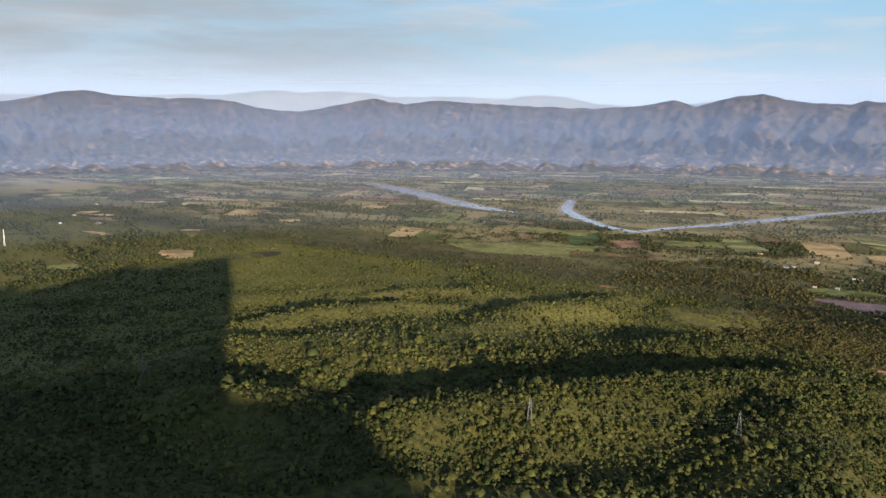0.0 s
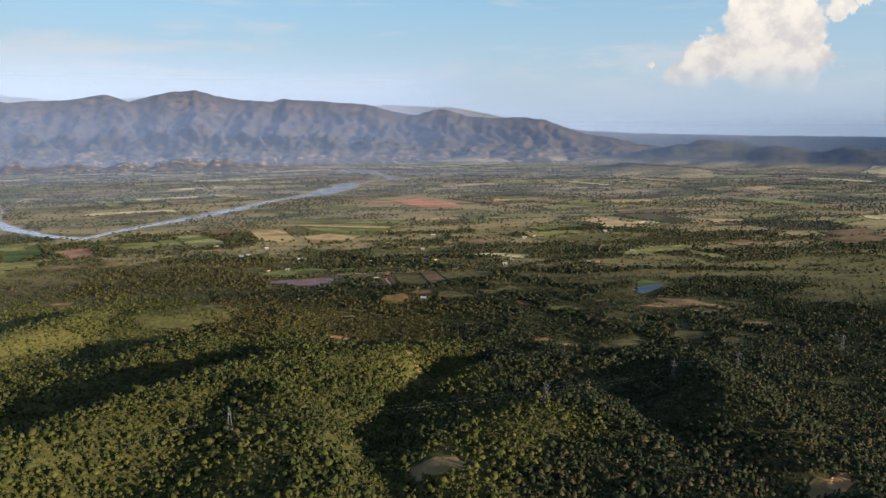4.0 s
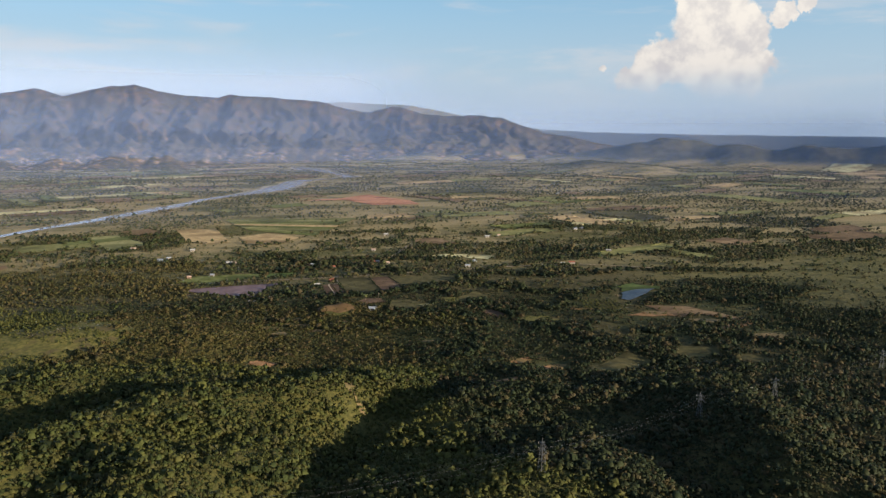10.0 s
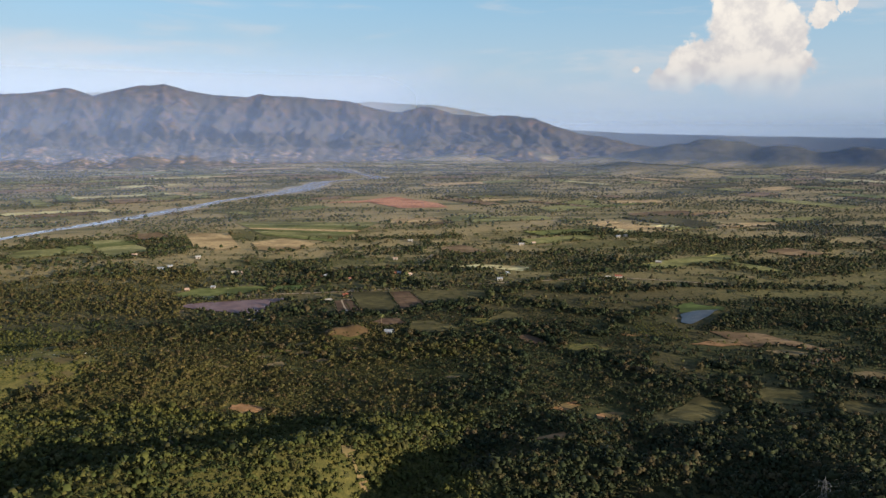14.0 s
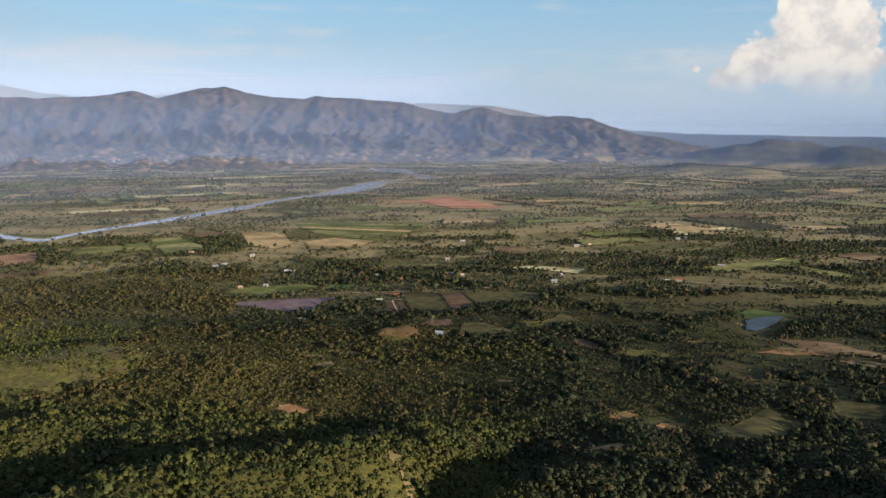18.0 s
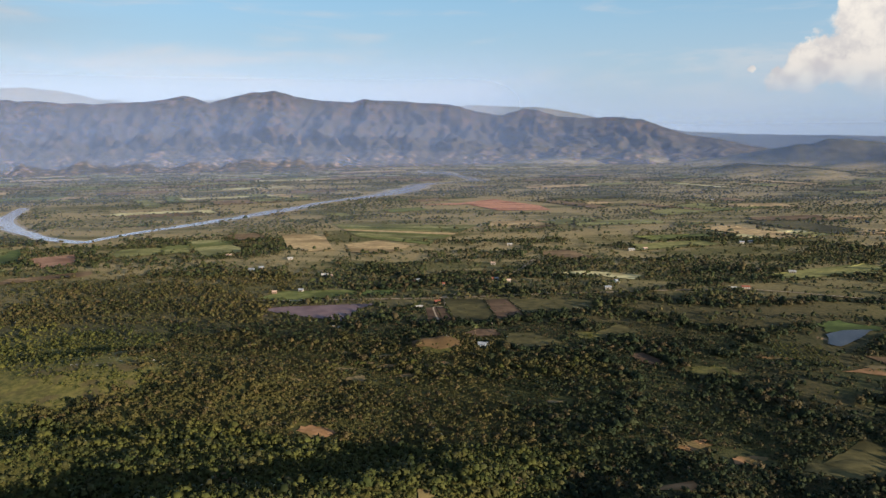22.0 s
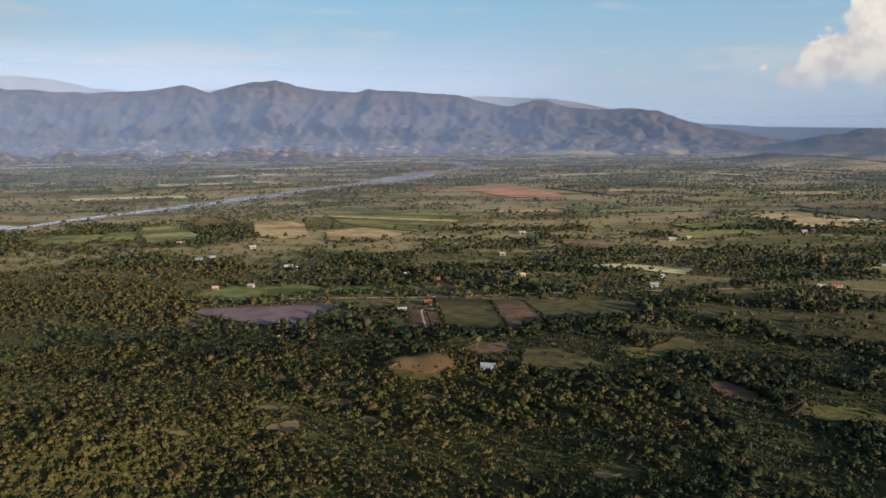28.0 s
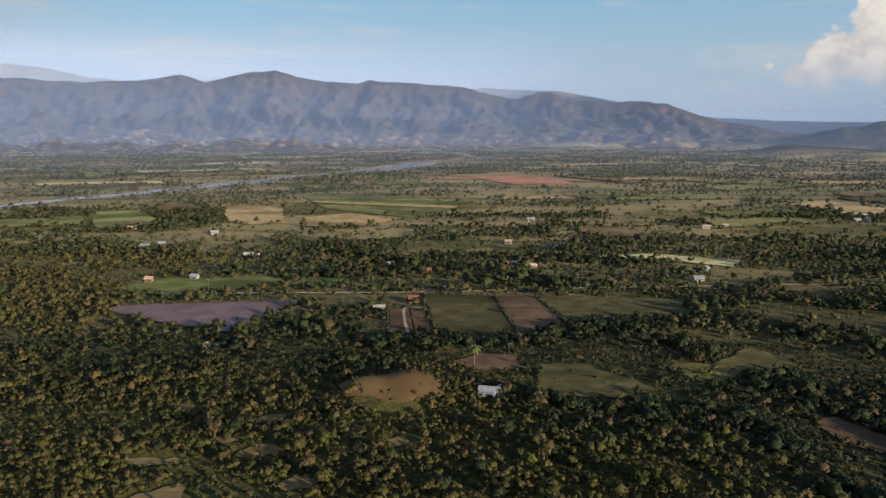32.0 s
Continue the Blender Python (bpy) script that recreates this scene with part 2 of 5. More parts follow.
M["leaf"] = foliage("tropical_leaves", (0.018, 0.027, 0.009), (0.052, 0.066, 0.018), (0.106, 0.102, 0.023), 0.64, 0.35)
M["leaf_west"] = foliage("yellowing_leaves", (0.026, 0.036, 0.011), (0.074, 0.086, 0.022), (0.145, 0.132, 0.030), 0.66, 0.3)
M["leaf_dry"] = foliage("dry_wood_leaves", (0.019, 0.025, 0.009), (0.054, 0.058, 0.020), (0.104, 0.083, 0.026), 0.62, 0.75)
M["leaf_dark"] = foliage("dark_leaves", (0.009, 0.017, 0.008), (0.024, 0.037, 0.016), (0.050, 0.054, 0.019), 0.5)
M["leaf_plain"] = foliage("hedgerow_leaves", (0.015, 0.024, 0.011), (0.042, 0.055, 0.020), (0.080, 0.076, 0.026), 0.5)
M["bark"] = material("bark", mottled((0.10, 0.075, 0.05), (0.20, 0.16, 0.12), 3.0), 0.9)
M["water"] = material("river_water", mottled((0.20, 0.17, 0.14), (0.25, 0.21, 0.17), 0.02), 0.12, 0.02, 0.6, 0.5)
M["pond"] = material("pond_water", mottled((0.02, 0.03, 0.045), (0.035, 0.045, 0.06), 0.05), 0.32, 0.03, 1.0, 0.2)
M["sand"] = material("river_sand", mottled((0.30, 0.26, 0.20), (0.42, 0.37, 0.30), 0.08), 0.95)
FIELD = {
    "drygrass": ((0.135, 0.086, 0.040), (0.215, 0.140, 0.070)),
    "clay": ((0.30, 0.16, 0.10), (0.38, 0.22, 0.14)), "pasture": ((0.064, 0.060, 0.021), (0.122, 0.104, 0.040)), "plot": ((0.115, 0.070, 0.042), (0.175, 0.112, 0.066)),
    "red": ((0.46, 0.20, 0.115), (0.54, 0.27, 0.16)), "mud": ((0.169, 0.111, 0.104), (0.26, 0.169, 0.15)), "tan": ((0.414, 0.283, 0.131), (0.552, 0.399, 0.199)),
    "green": ((0.111, 0.137, 0.0325), (0.182, 0.189, 0.0585)), "pale": ((0.23, 0.23, 0.0844), (0.337, 0.307, 0.131)), "brown": ((0.195, 0.124, 0.065), (0.286, 0.195, 0.104)),
    "olive": ((0.169, 0.177, 0.0537), (0.276, 0.254, 0.092)), "straw": ((0.552, 0.445, 0.215), (0.6, 0.568, 0.307)), "bright": ((0.070, 0.105, 0.028), (0.105, 0.140, 0.038)),
}
for key, (a, b) in FIELD.items():
    M[key] = material("field_" + key, mottled(tuple(0.8 * u for u in a), tuple(1.15 * u for u in b), 0.17, tuple(0.62 * u for u in a), 0.022, 0.30, 0.70, stretch=(0.6, 1, 1)), 0.95, 0.15, 1.2)
M["mud"] = material("wet_mud", mottled((0.150, 0.098, 0.100), (0.215, 0.142, 0.138), 0.10, (0.120, 0.085, 0.105), 0.03), 0.62, 0.03, 0.8, 0.2)


# ---- the lie of the land ----
def hash01(ix, iy, seed):
    h = (ix * 374761393 + iy * 668265263 + seed * 2147483647 + 1013904223) & 0xFFFFFFFF
    h = ((h ^ (h >> 13)) * 1274126177) & 0xFFFFFFFF
    return ((h ^ (h >> 16)) & 0xFFFFFF) / float(0xFFFFFF)


def value_noise(x, y, seed=0):
    x, y = np.asarray(x, float), np.asarray(y, float)
    ix, iy = np.floor(x).astype(np.int64), np.floor(y).astype(np.int64)
    fx, fy = x - ix, y - iy
    fx, fy = fx * fx * (3 - 2 * fx), fy * fy * (3 - 2 * fy)
    a, b = hash01(ix, iy, seed), hash01(ix + 1, iy, seed)
    c, d = hash01(ix, iy + 1, seed), hash01(ix + 1, iy + 1, seed)
    return (a + (b - a) * fx) * (1 - fy) + (c + (d - c) * fx) * fy


def fbm(x, y, seed=0, octaves=4):
    out, amp, total = 0.0, 1.0, 0.0
    for k in range(octaves):
        out, total = out + amp * value_noise(x * 2**k + 17 * k, y * 2**k - 11 * k, seed + k), total + amp
        amp *= 0.5
    return out / total


def smooth(x, a, b):
    t = np.clip((np.asarray(x, float) - a) / (b - a), 0, 1)
    return t * t * (3 - 2 * t)


S = 0.8095  # metres to one unit of the plan


# crest lines of the wooded hills, in metres: points of x, y and rise, then the half width
SPURS = (
    (((22, 30, 2), (-16, 4, 15), (-43, -16, 16), (-88, -56, 15), (-136, -95, 12), (-172, -160, 14), (-205, -208, 15), (-255, -280, 15)), 27),
    (((-100, -140, 13), (-95, -180, 11), (-72, -240, 9)), 30), (((-20, -190, 6), (40, -157, 10), (80, -165, 6)), 30),
    (((5, -55, 3), (32, -38, 8), (75, -24, 8), (110, -45, 4)), 17), (((55, 4, 6), (98, 24, 6)), 19),
    (((150, -175, 6), (158, -115, 8), (180, -70, 5)), 26), (((-45, -208, 5), (-15, -212, 6)), 20),
)
WEST_SPURS = (
    (((-220, -32, 9), (-165, -4, 13), (-140, 15, 6)), 24), (((-120, -12, 9), (-80, 6, 9)), 26), (((-345, -60, 4), (-345, 5, 14), (-320, 47, 16), (-292, 112, 15), (-270, 170, 9)), 34),
    (((-260, 130, 8), (-185, 118, 13), (-150, 100, 8)), 62), (((-540, -10, 8), (-505, 39, 11), (-445, 84, 9)), 22), (((-480, -150, 8), (-446, -81, 10), (-405, 10, 7)), 17),
    (((-500, -205, 7), (-440, -105, 8)), 17), (((-440, -240, 8), (-330, -160, 6)), 30), (((-355, -312, 14), (-325, -300, 14)), 22), (((-610, -60, 6), (-560, 60, 8)), 30),
)
# beds of the ravines: points of x, y and depth, then the half width
RAVINES = (
    (((60, 18, 2), (40, 2, 5), (9, -14, 6), (-15, -40, 8), (-33, -95, 10), (-48, -150, 9), (-55, -205, 8), (-50, -260, 6)), 17),
    (((135, -62, 4), (116, -100, 9), (112, -146, 10), (114, -185, 9), (130, -240, 7)), 21),
    (((0, 42, 1), (-55, 30, 3), (-110, -35, 3), (-175, -72, 6), (-240, -150, 8), (-320, -240, 7)), 22),
    (((-380, -30, 4), (-385, 20, 8), (-360, 66, 9), (-325, 135, 8)), 28), (((205, -170, 5), (215, -110, 5), (230, -60, 3)), 22), (((-15, -120, 3), (40, -95, 4), (85, -70, 3)), 16),
)
# far hills beyond the plain: degrees to the left, distance and rise, then the half width
FAR_HILLS = (
    (((-20.5, 3560, 14), (-23.5, 3520, 46), (-26.0, 3480, 72), (-27.6, 3450, 92), (-29.3, 3440, 110), (-30.6, 3430, 92), (-32.2, 3420, 70), (-34.2, 3400, 84), (-36.4, 3380, 66), (-38.4, 3360, 86), (-41.0, 3340, 80), (-46, 3300, 92), (-54, 3250, 80)), 210),
    (((-13.0, 3500, 26), (-14.6, 3560, 36), (-16.2, 3560, 52), (-17.8, 3600, 34)), 120), (((-8.5, 3450, 24), (-10.5, 3480, 34), (-12.0, 3500, 18)), 110), (((-22.0, 2800, 16), (-24.0, 2760, 34), (-26.5, 2700, 20)), 130),
)
CENTRE = (-48.0, -405.0)


def along(x, y, lines):
    """The largest swell or hollow that lines of points lend to a place."""
    out = np.zeros(np.shape(x))
    for points, w in lines:
        for (x1, y1, h1), (x2, y2, h2) in zip(points, points[1:]):
            dx, dy = x2 - x1, y2 - y1
            t = np.clip(((x - x1) * dx + (y - y1) * dy) / (dx * dx + dy * dy), 0, 1)
            d2 = (x - x1 - t * dx) ** 2 + (y - y1 - t * dy) ** 2
            out = np.maximum(out, (h1 + (h2 - h1) * t) * np.exp(-d2 / (w * w)))
    return out


# the mountain behind the start: place across its crest, and height
PEAK = ((-1100, 60), (-900, 150), (-760, 190), (-672, 200), (-594, 222), (-533, 224), (-498, 240), (-479, 236), (-471, 156), (-430, 154), (-400, 150), (-382, 136), (-360, 104), (-342, 40), (-310, 0))


HILL_LINES = [([(CENTRE[0] - math.sin(radians(a)) * r, CENTRE[1] + math.cos(radians(a)) * r, h) for a, r, h in line], w) for line, w in FAR_HILLS]


def land(x, y):
    """Height of the ground, in metres."""
    px, py = np.asarray(x, float), np.asarray(y, float)
    x, y = px / S, py / S
    z = 2.0 * (fbm(x / 420, y / 420, 3, 3) - 0.5)
    # the hills fall from the near south and the west to the plain
    bent_x, bent_y = px + 26 * (fbm(px / 55, py / 55, 21, 3) - 0.5), py + 26 * (fbm(px / 55, py / 55, 27, 3) - 0.5)
    z = z + 21 * smooth(bent_y, 60, -170) * (1 - smooth(px - 0.25 * py, 200, 320)) * smooth(px, -800, -420)
    z = z + 14 * smooth(bent_x, -10, -150) * smooth(bent_y, 230, 90) * smooth(bent_x, -560, -380)
    z = z + 5 * np.exp(-(((px + 20) / 70) ** 2) - ((py - 62) / 42) ** 2) - 3 * smooth(px, 60, 130) * smooth(py, -60, 20) * smooth(py, 330, 200) * smooth(px, 480, 330)
    hills = smooth(py, 190, 30) * smooth(px, 420, 230) * smooth(px, -900, -640)
    rid = 1 - np.abs(2 * fbm(px / 75, py / 75, 9, 4) - 1)
    z = z + hills * 6.5 * (rid - 0.6)
    z = z + np.maximum(along(bent_x, bent_y, SPURS), along(bent_x, bent_y, WEST_SPURS)) - along(bent_x, bent_y, RAVINES)
    z = z + along(px + 160 * (fbm(px / 260, py / 260, 31, 3) - 0.5), py + 160 * (fbm(px / 260, py / 260, 33, 3) - 0.5), HILL_LINES) * (0.78 + 0.44 * fbm(px / 90, py / 90, 35, 4))
    # the mountain behind the start, whose shadow lies over the lower slopes
    s, e = -0.755 * px + 0.656 * py, 0.656 * px + 0.755 * py
    e = e + 18 * (fbm(s / 40, e / 40, 44, 2) - 0.5)
    top = np.interp(e, [k for k, _ in PEAK], [h for _, h in PEAK]) + 16 * (fbm(e / 22, 0 * e + 5.0, 41, 3) - 0.5) * smooth(e, -330, -400)
    z = z + np.maximum(top, 0) * np.exp(-(((s + 522) / 105) ** 2))
    # a low spoil mound beside the farm
    return z + S * (8 * np.exp(-(((x + 13) / 13) ** 2) - ((y - 272) / 13) ** 2) + 6 * np.exp(-(((x + 33) / 10) ** 2) - ((y - 268) / 11) ** 2))


def spaced(spans):
    """Grid lines from (start, end, first step, last step)."""
    out = []
    for a, b, s0, s1 in spans:
        x = a
        while x < b:
            out.append(x)
            x += s0 + (s1 - s0) * (x - a) / (b - a)
    return np.array(out + [spans[-1][1]])


def mesh_of(name, verts, faces, mat, smooth_shade=False):
    """A mesh from arrays of points and of triangles or quads."""
    me = bpy.data.meshes.new(name)
    verts, faces = np.asarray(verts, np.float32), np.asarray(faces, np.int32)
    me.vertices.add(len(verts))
    me.vertices.foreach_set("co", verts.ravel())
    me.loops.add(faces.size)
    me.loops.foreach_set("vertex_index", faces.ravel())
    me.polygons.add(len(faces))
    me.polygons.foreach_set("loop_start", np.arange(0, faces.size, faces.shape[1], dtype=np.int32))
    if smooth_shade:
        me.polygons.foreach_set("use_smooth", np.ones(len(faces), bool))
    me.update(calc_edges=True)
    me.materials.append(mat)
    return me


def sheet(xs, ys, height):
    gx, gy = np.meshgrid(xs, ys)
    verts = np.stack([gx, gy, height(gx, gy)], -1).reshape(-1, 3)
    i = np.arange(len(xs) * len(ys)).reshape(len(ys), len(xs))
    faces = np.stack([i[:-1, :-1], i[:-1, 1:], i[1:, 1:], i[1:, :-1]], -1).reshape(-1, 4)
    return verts, faces


XS = spaced(((-4900, -900, 90, 12), (-900, 560, 8.5, 8.5), (560, 2700, 12, 45), (2700, 4900, 60, 140)))
YS = spaced(((-1500, -390, 25, 25), (-390, 390, 8.5, 8.5), (390, 3100, 9, 40), (3100, 4900, 60, 140)))
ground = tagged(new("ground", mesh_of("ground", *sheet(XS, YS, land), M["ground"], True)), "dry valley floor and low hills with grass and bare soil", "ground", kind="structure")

# ---- mountains ----
# degrees to the left of +y, height of the skyline
SKYLINE = ((84, 290), (74, 320), (67.6, 303), (64.2, 362), (62.4, 382), (60.6, 360), (57, 346), (53, 347), (50.4, 298), (48.9, 279), (46.7, 277), (44, 322), (42.2, 349), (41.1, 364), (40, 340), (38.6, 330), (36.8, 352), (35, 346),
           (28, 316), (23.7, 303), (19.4, 328), (17.7, 356), (16, 316), (14.7, 340), (13.4, 371), (11.3, 391), (9.8, 355), (7.8, 332), (5.6, 320))
SKYLINE += ((4.7, 341), (2.5, 330), (-2.1, 301), (-5.1, 244), (-6, 238), (-6.9, 266), (-7.8, 277), (-8.4, 270), (-10, 229), (-12.2, 214), (-13.9, 224), (-16.3, 210), (-17.4, 180), (-18.5, 146), (-19.6, 122), (-21.7, 98), (-23.8, 60), (-28, 10))
FAR_LINE = ((84, 330), (59.7, 375), (52.6, 388), (49.2, 420), (46.6, 412), (44, 424), (39.5, 392), (35, 394), (30.4, 384), (27.5, 405), (25.6, 385), (23.2, 350), (19.3, 320), (16.9, 345), (14.8, 358), (10, 330), (-3.4, 311), (-8.6, 298), (-10.4, 276), (-14.8, 200), (-19.2, 142),
            (-23.4, 122), (-31.4, 110), (-41, 104), (-70, 96))


def polar(az, r):
    a = np.radians(az)
    return CENTRE[0] - np.sin(a) * r, CENTRE[1] + np.cos(a) * r


def range_mesh(name, az0, az1, steps, radii, height, mat):
    az = np.linspace(az0, az1, steps)
    ga, gr = np.meshgrid(az, radii)
    x, y = polar(ga, gr)
    verts = np.stack([x, y, height(ga, gr, x, y)], -1).reshape(-1, 3)
    i = np.arange(ga.size).reshape(ga.shape)
    faces = np.stack([i[:-1, :-1], i[1:, :-1], i[1:, 1:], i[:-1, 1:]], -1).reshape(-1, 4)
    if az0 < az1:
        faces = faces[:, ::-1]
    return mesh_of(name, verts, faces, mat, True)


def fold(phase):
    """A run of sharp ridges and valleys, from 0 to 1."""
    return np.abs(2 * (phase - np.floor(phase)) - 1)


def main_range(az, r, x, y):
    """Spurs run down from the skyline to the plain, with valleys between and low knolls at their feet."""
    line = np.interp(-az, [-a for a, _ in SKYLINE], [h for _, h in SKYLINE]) + 8 * (fbm(az * 2.2, 0 * az + 2.0, 67, 4) - 0.5)
    start = np.interp(-az, (-84, -40, -9, 3, 30), (2950, 2880, 2880, 3280, 3300))
    u = np.clip((r - start) / (4600 - start), 0, 1)
    drift = fbm(x / 700, y / 700, 62, 4) - 0.5
    spur = fold(az / 3.3 + 2.6 * drift + 0.5 * (fbm(x / 190, y / 190, 63, 3) - 0.5))
    rib = fold(az / 0.95 + r / 540 + 3.2 * drift + 1.2 * (fbm(x / 130, y / 130, 64, 3) - 0.5))
    side = fold(az / 1.3 - r / 430 + 2.0 * drift)
    relief = 0.62 * spur + 0.22 * rib + 0.16 * side
    ridge, vale = u**1.2, 0.85 * u**2.4
    body = vale + (ridge - vale) * relief
    edge = smooth(u, 0.86, 1.0)
    z = -6 + (line + 6) * (body + (1 - body) * edge**1.5)
    knolls = 1 - np.abs(2 * fbm(x / 170, y / 170, 71, 4) - 1)
    z = z + 44 * knolls**2 * smooth(u, 0.02, 0.16) * (1 - 0.8 * smooth(u, 0.3, 0.6)) * smooth(line, 60, 220)
    z = z * (1 - 0.3 * smooth(r, 4610, 4780))
    return z + smooth(u, 0.1, 0.4) * (1 - 0.8 * edge) * 16 * (fbm(x / 60, y / 60, 81, 3) - 0.5)


mountains = tagged(new("mountain_range", range_mesh("mountain_range", 84, -30, 680, np.r_[np.linspace(2860, 4600, 105), np.linspace(4620, 4790, 6)], main_range, M["mountain"])),
                   "long dry brown and green mountain range behind the valley", "mountain", kind="structure")


def far_range(az, r, x, y):
    line = np.interp(-az, [-a for a, _ in FAR_LINE], [h for _, h in FAR_LINE])
    return -6 + (line + 6) * smooth(r, 4720, 4800) * (0.96 + 0.08 * fbm(az / 1.3, r / 900, 91, 4))


far = tagged(new("far_range", range_mesh("far_range", 84, -70, 300, np.linspace(4720, 4830, 8), far_range, M["hill_far"])), "low far hills fading into haze", "hills", kind="structure")


# ---- haze: added see-through sheets, tinted to stand in for hazy distance ----
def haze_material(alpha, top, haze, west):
    m = bpy.data.materials.new("haze_sheet")
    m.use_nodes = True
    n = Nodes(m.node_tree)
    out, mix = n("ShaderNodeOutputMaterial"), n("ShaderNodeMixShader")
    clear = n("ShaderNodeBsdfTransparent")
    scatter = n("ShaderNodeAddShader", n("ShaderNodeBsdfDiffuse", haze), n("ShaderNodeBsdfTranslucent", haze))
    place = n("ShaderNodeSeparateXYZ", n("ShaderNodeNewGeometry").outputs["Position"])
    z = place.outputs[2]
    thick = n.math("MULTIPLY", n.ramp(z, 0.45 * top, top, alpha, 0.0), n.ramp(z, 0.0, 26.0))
    # western sheets lose their tint eastwards, to keep it off the sky there
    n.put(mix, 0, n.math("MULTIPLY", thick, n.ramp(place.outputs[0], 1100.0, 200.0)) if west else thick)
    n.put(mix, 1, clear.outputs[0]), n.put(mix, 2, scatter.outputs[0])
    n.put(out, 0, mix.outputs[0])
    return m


# bluish haze tints painted on the sheets, paler for the far ones
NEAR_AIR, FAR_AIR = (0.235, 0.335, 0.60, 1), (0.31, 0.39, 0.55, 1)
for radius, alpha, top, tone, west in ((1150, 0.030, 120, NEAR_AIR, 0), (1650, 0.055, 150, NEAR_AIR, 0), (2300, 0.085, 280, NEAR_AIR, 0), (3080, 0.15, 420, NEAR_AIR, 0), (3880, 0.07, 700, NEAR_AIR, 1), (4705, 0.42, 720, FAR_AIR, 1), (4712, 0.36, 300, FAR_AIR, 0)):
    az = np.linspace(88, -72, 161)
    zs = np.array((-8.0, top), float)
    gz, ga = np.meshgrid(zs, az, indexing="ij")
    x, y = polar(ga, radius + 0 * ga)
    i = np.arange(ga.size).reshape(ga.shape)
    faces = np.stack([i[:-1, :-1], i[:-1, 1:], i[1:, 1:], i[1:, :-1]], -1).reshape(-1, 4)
    tagged(new("haze", mesh_of("haze", np.stack([x, y, gz], -1).reshape(-1, 3), faces, haze_material(alpha, top, tone, west), True)), "added see-through sheet tinted to imitate distance haze", "haze", kind="structure")


# ---- water and fields ----
def dense(points, step):
    """A smooth line through a few points, in short steps."""
    p = np.array(points, float) * S
    p = np.vstack([2 * p[0] - p[1], p, 2 * p[-1] - p[-2]])
    out = []
    for k in range(1, len(p) - 2):
        count = max(2, int(np.linalg.norm(p[k + 1, :2] - p[k, :2]) / step))
        for t in np.linspace(0, 1, count, endpoint=False):
            a, b, c, d = p[k - 1], p[k], p[k + 1], p[k + 2]
            out.append(0.5 * (2 * b + (c - a) * t + (2 * a - 5 * b + 4 * c - d) * t * t + (3 * b - a - 3 * c + d) * t**3))
    return np.array(out + [p[-2]])


def ribbon(name, line, lift, mat, wide=1.0, wander=0.0):
    """A strip along a line of x, y and half width."""
    p = line[:, :2]
    way = np.gradient(p, axis=0)
    way /= np.linalg.norm(way, axis=1)[:, None] + 1e-9
    side = np.stack([-way[:, 1], way[:, 0]], 1)
    w = line[:, 2] * wide
    edge = lambda k: w * (1 + wander * (2 * fbm(np.arange(len(p)) / 5.0, np.full(len(p), 7.0 * k), 5 + k, 3) - 1))
    a, b = p + side * edge(1)[:, None], p - side * edge(2)[:, None]
    rows = np.stack([a, (2 * a + b) / 3, (a + 2 * b) / 3, b], 1)
    z = land(rows[..., 0], rows[..., 1]) + lift
    verts = np.concatenate([rows, z[..., None]], -1).reshape(-1, 3)
    i = np.arange(len(verts)).reshape(-1, 4)
    faces = np.stack([i[:-1, :-1], i[:-1, 1:], i[1:, 1:], i[1:, :-1]], -1).reshape(-1, 4)
    return new(name, mesh_of(name, verts, faces[:, ::-1], mat, True))


# course of the river: x, y, half width
RIVER = dense(((-2900, 1350, 16), (-2250, 1448, 14), (-1975, 1550, 26), (-1640, 1385, 34), (-1330, 1187, 30), (-1105, 1060, 22), (-971, 1035, 5), (-860, 1050, 5), (-790, 1010, 14), (-690, 915, 12), (-600, 862, 9)), 12)
ARM = dense(((-1020, 1440, 12), (-965, 1300, 15), (-890, 1140, 14), (-800, 1025, 12)), 12)
REACH = dense(((-600, 862, 12), (-571, 950, 10), (-471, 1141, 17), (-365, 1361, 19), (-297, 1543, 17), (-170, 1725, 30), (-98, 1914, 40), (-46, 2140, 34), (57, 2235, 14), (150, 2340, 30), (90, 2600, 16), (5, 2860, 46), (-60, 3050, 20)), 14)
WATERS = (RIVER, ARM, REACH)
for line in WATERS:
    tagged(ribbon("river_bank", line, 0.35, M["sand"], 1.45, 0.5), "pale sandy river bank", "river bank", kind="structure")
    tagged(ribbon("river", line, 0.6, M["water"], 1.0, 0.25), "wide muddy grey-brown river winding through the valley", "river", kind="structure")


def inside(x, y, poly, grow=0.0):
    p = np.array(poly, float)
    if grow:
        c = p.mean(0)
        d = p - c
        p = c + d * (1 + grow / np.linalg.norm(d, axis=1)[:, None])
    hit = np.zeros(np.shape(x), bool)
    for (x1, y1), (x2, y2) in zip(p, np.roll(p, -1, 0)):
        cross = (y1 > y) != (y2 > y)
        hit ^= cross & (x < (x2 - x1) * (y - y1) / (y2 - y1 + 1e-12) + x1)
    return hit


FIELDS = [np.array(((-161, 323), (-106, 335), (-62, 340), (-82, 307), (-90, 285), (-119, 297)))]


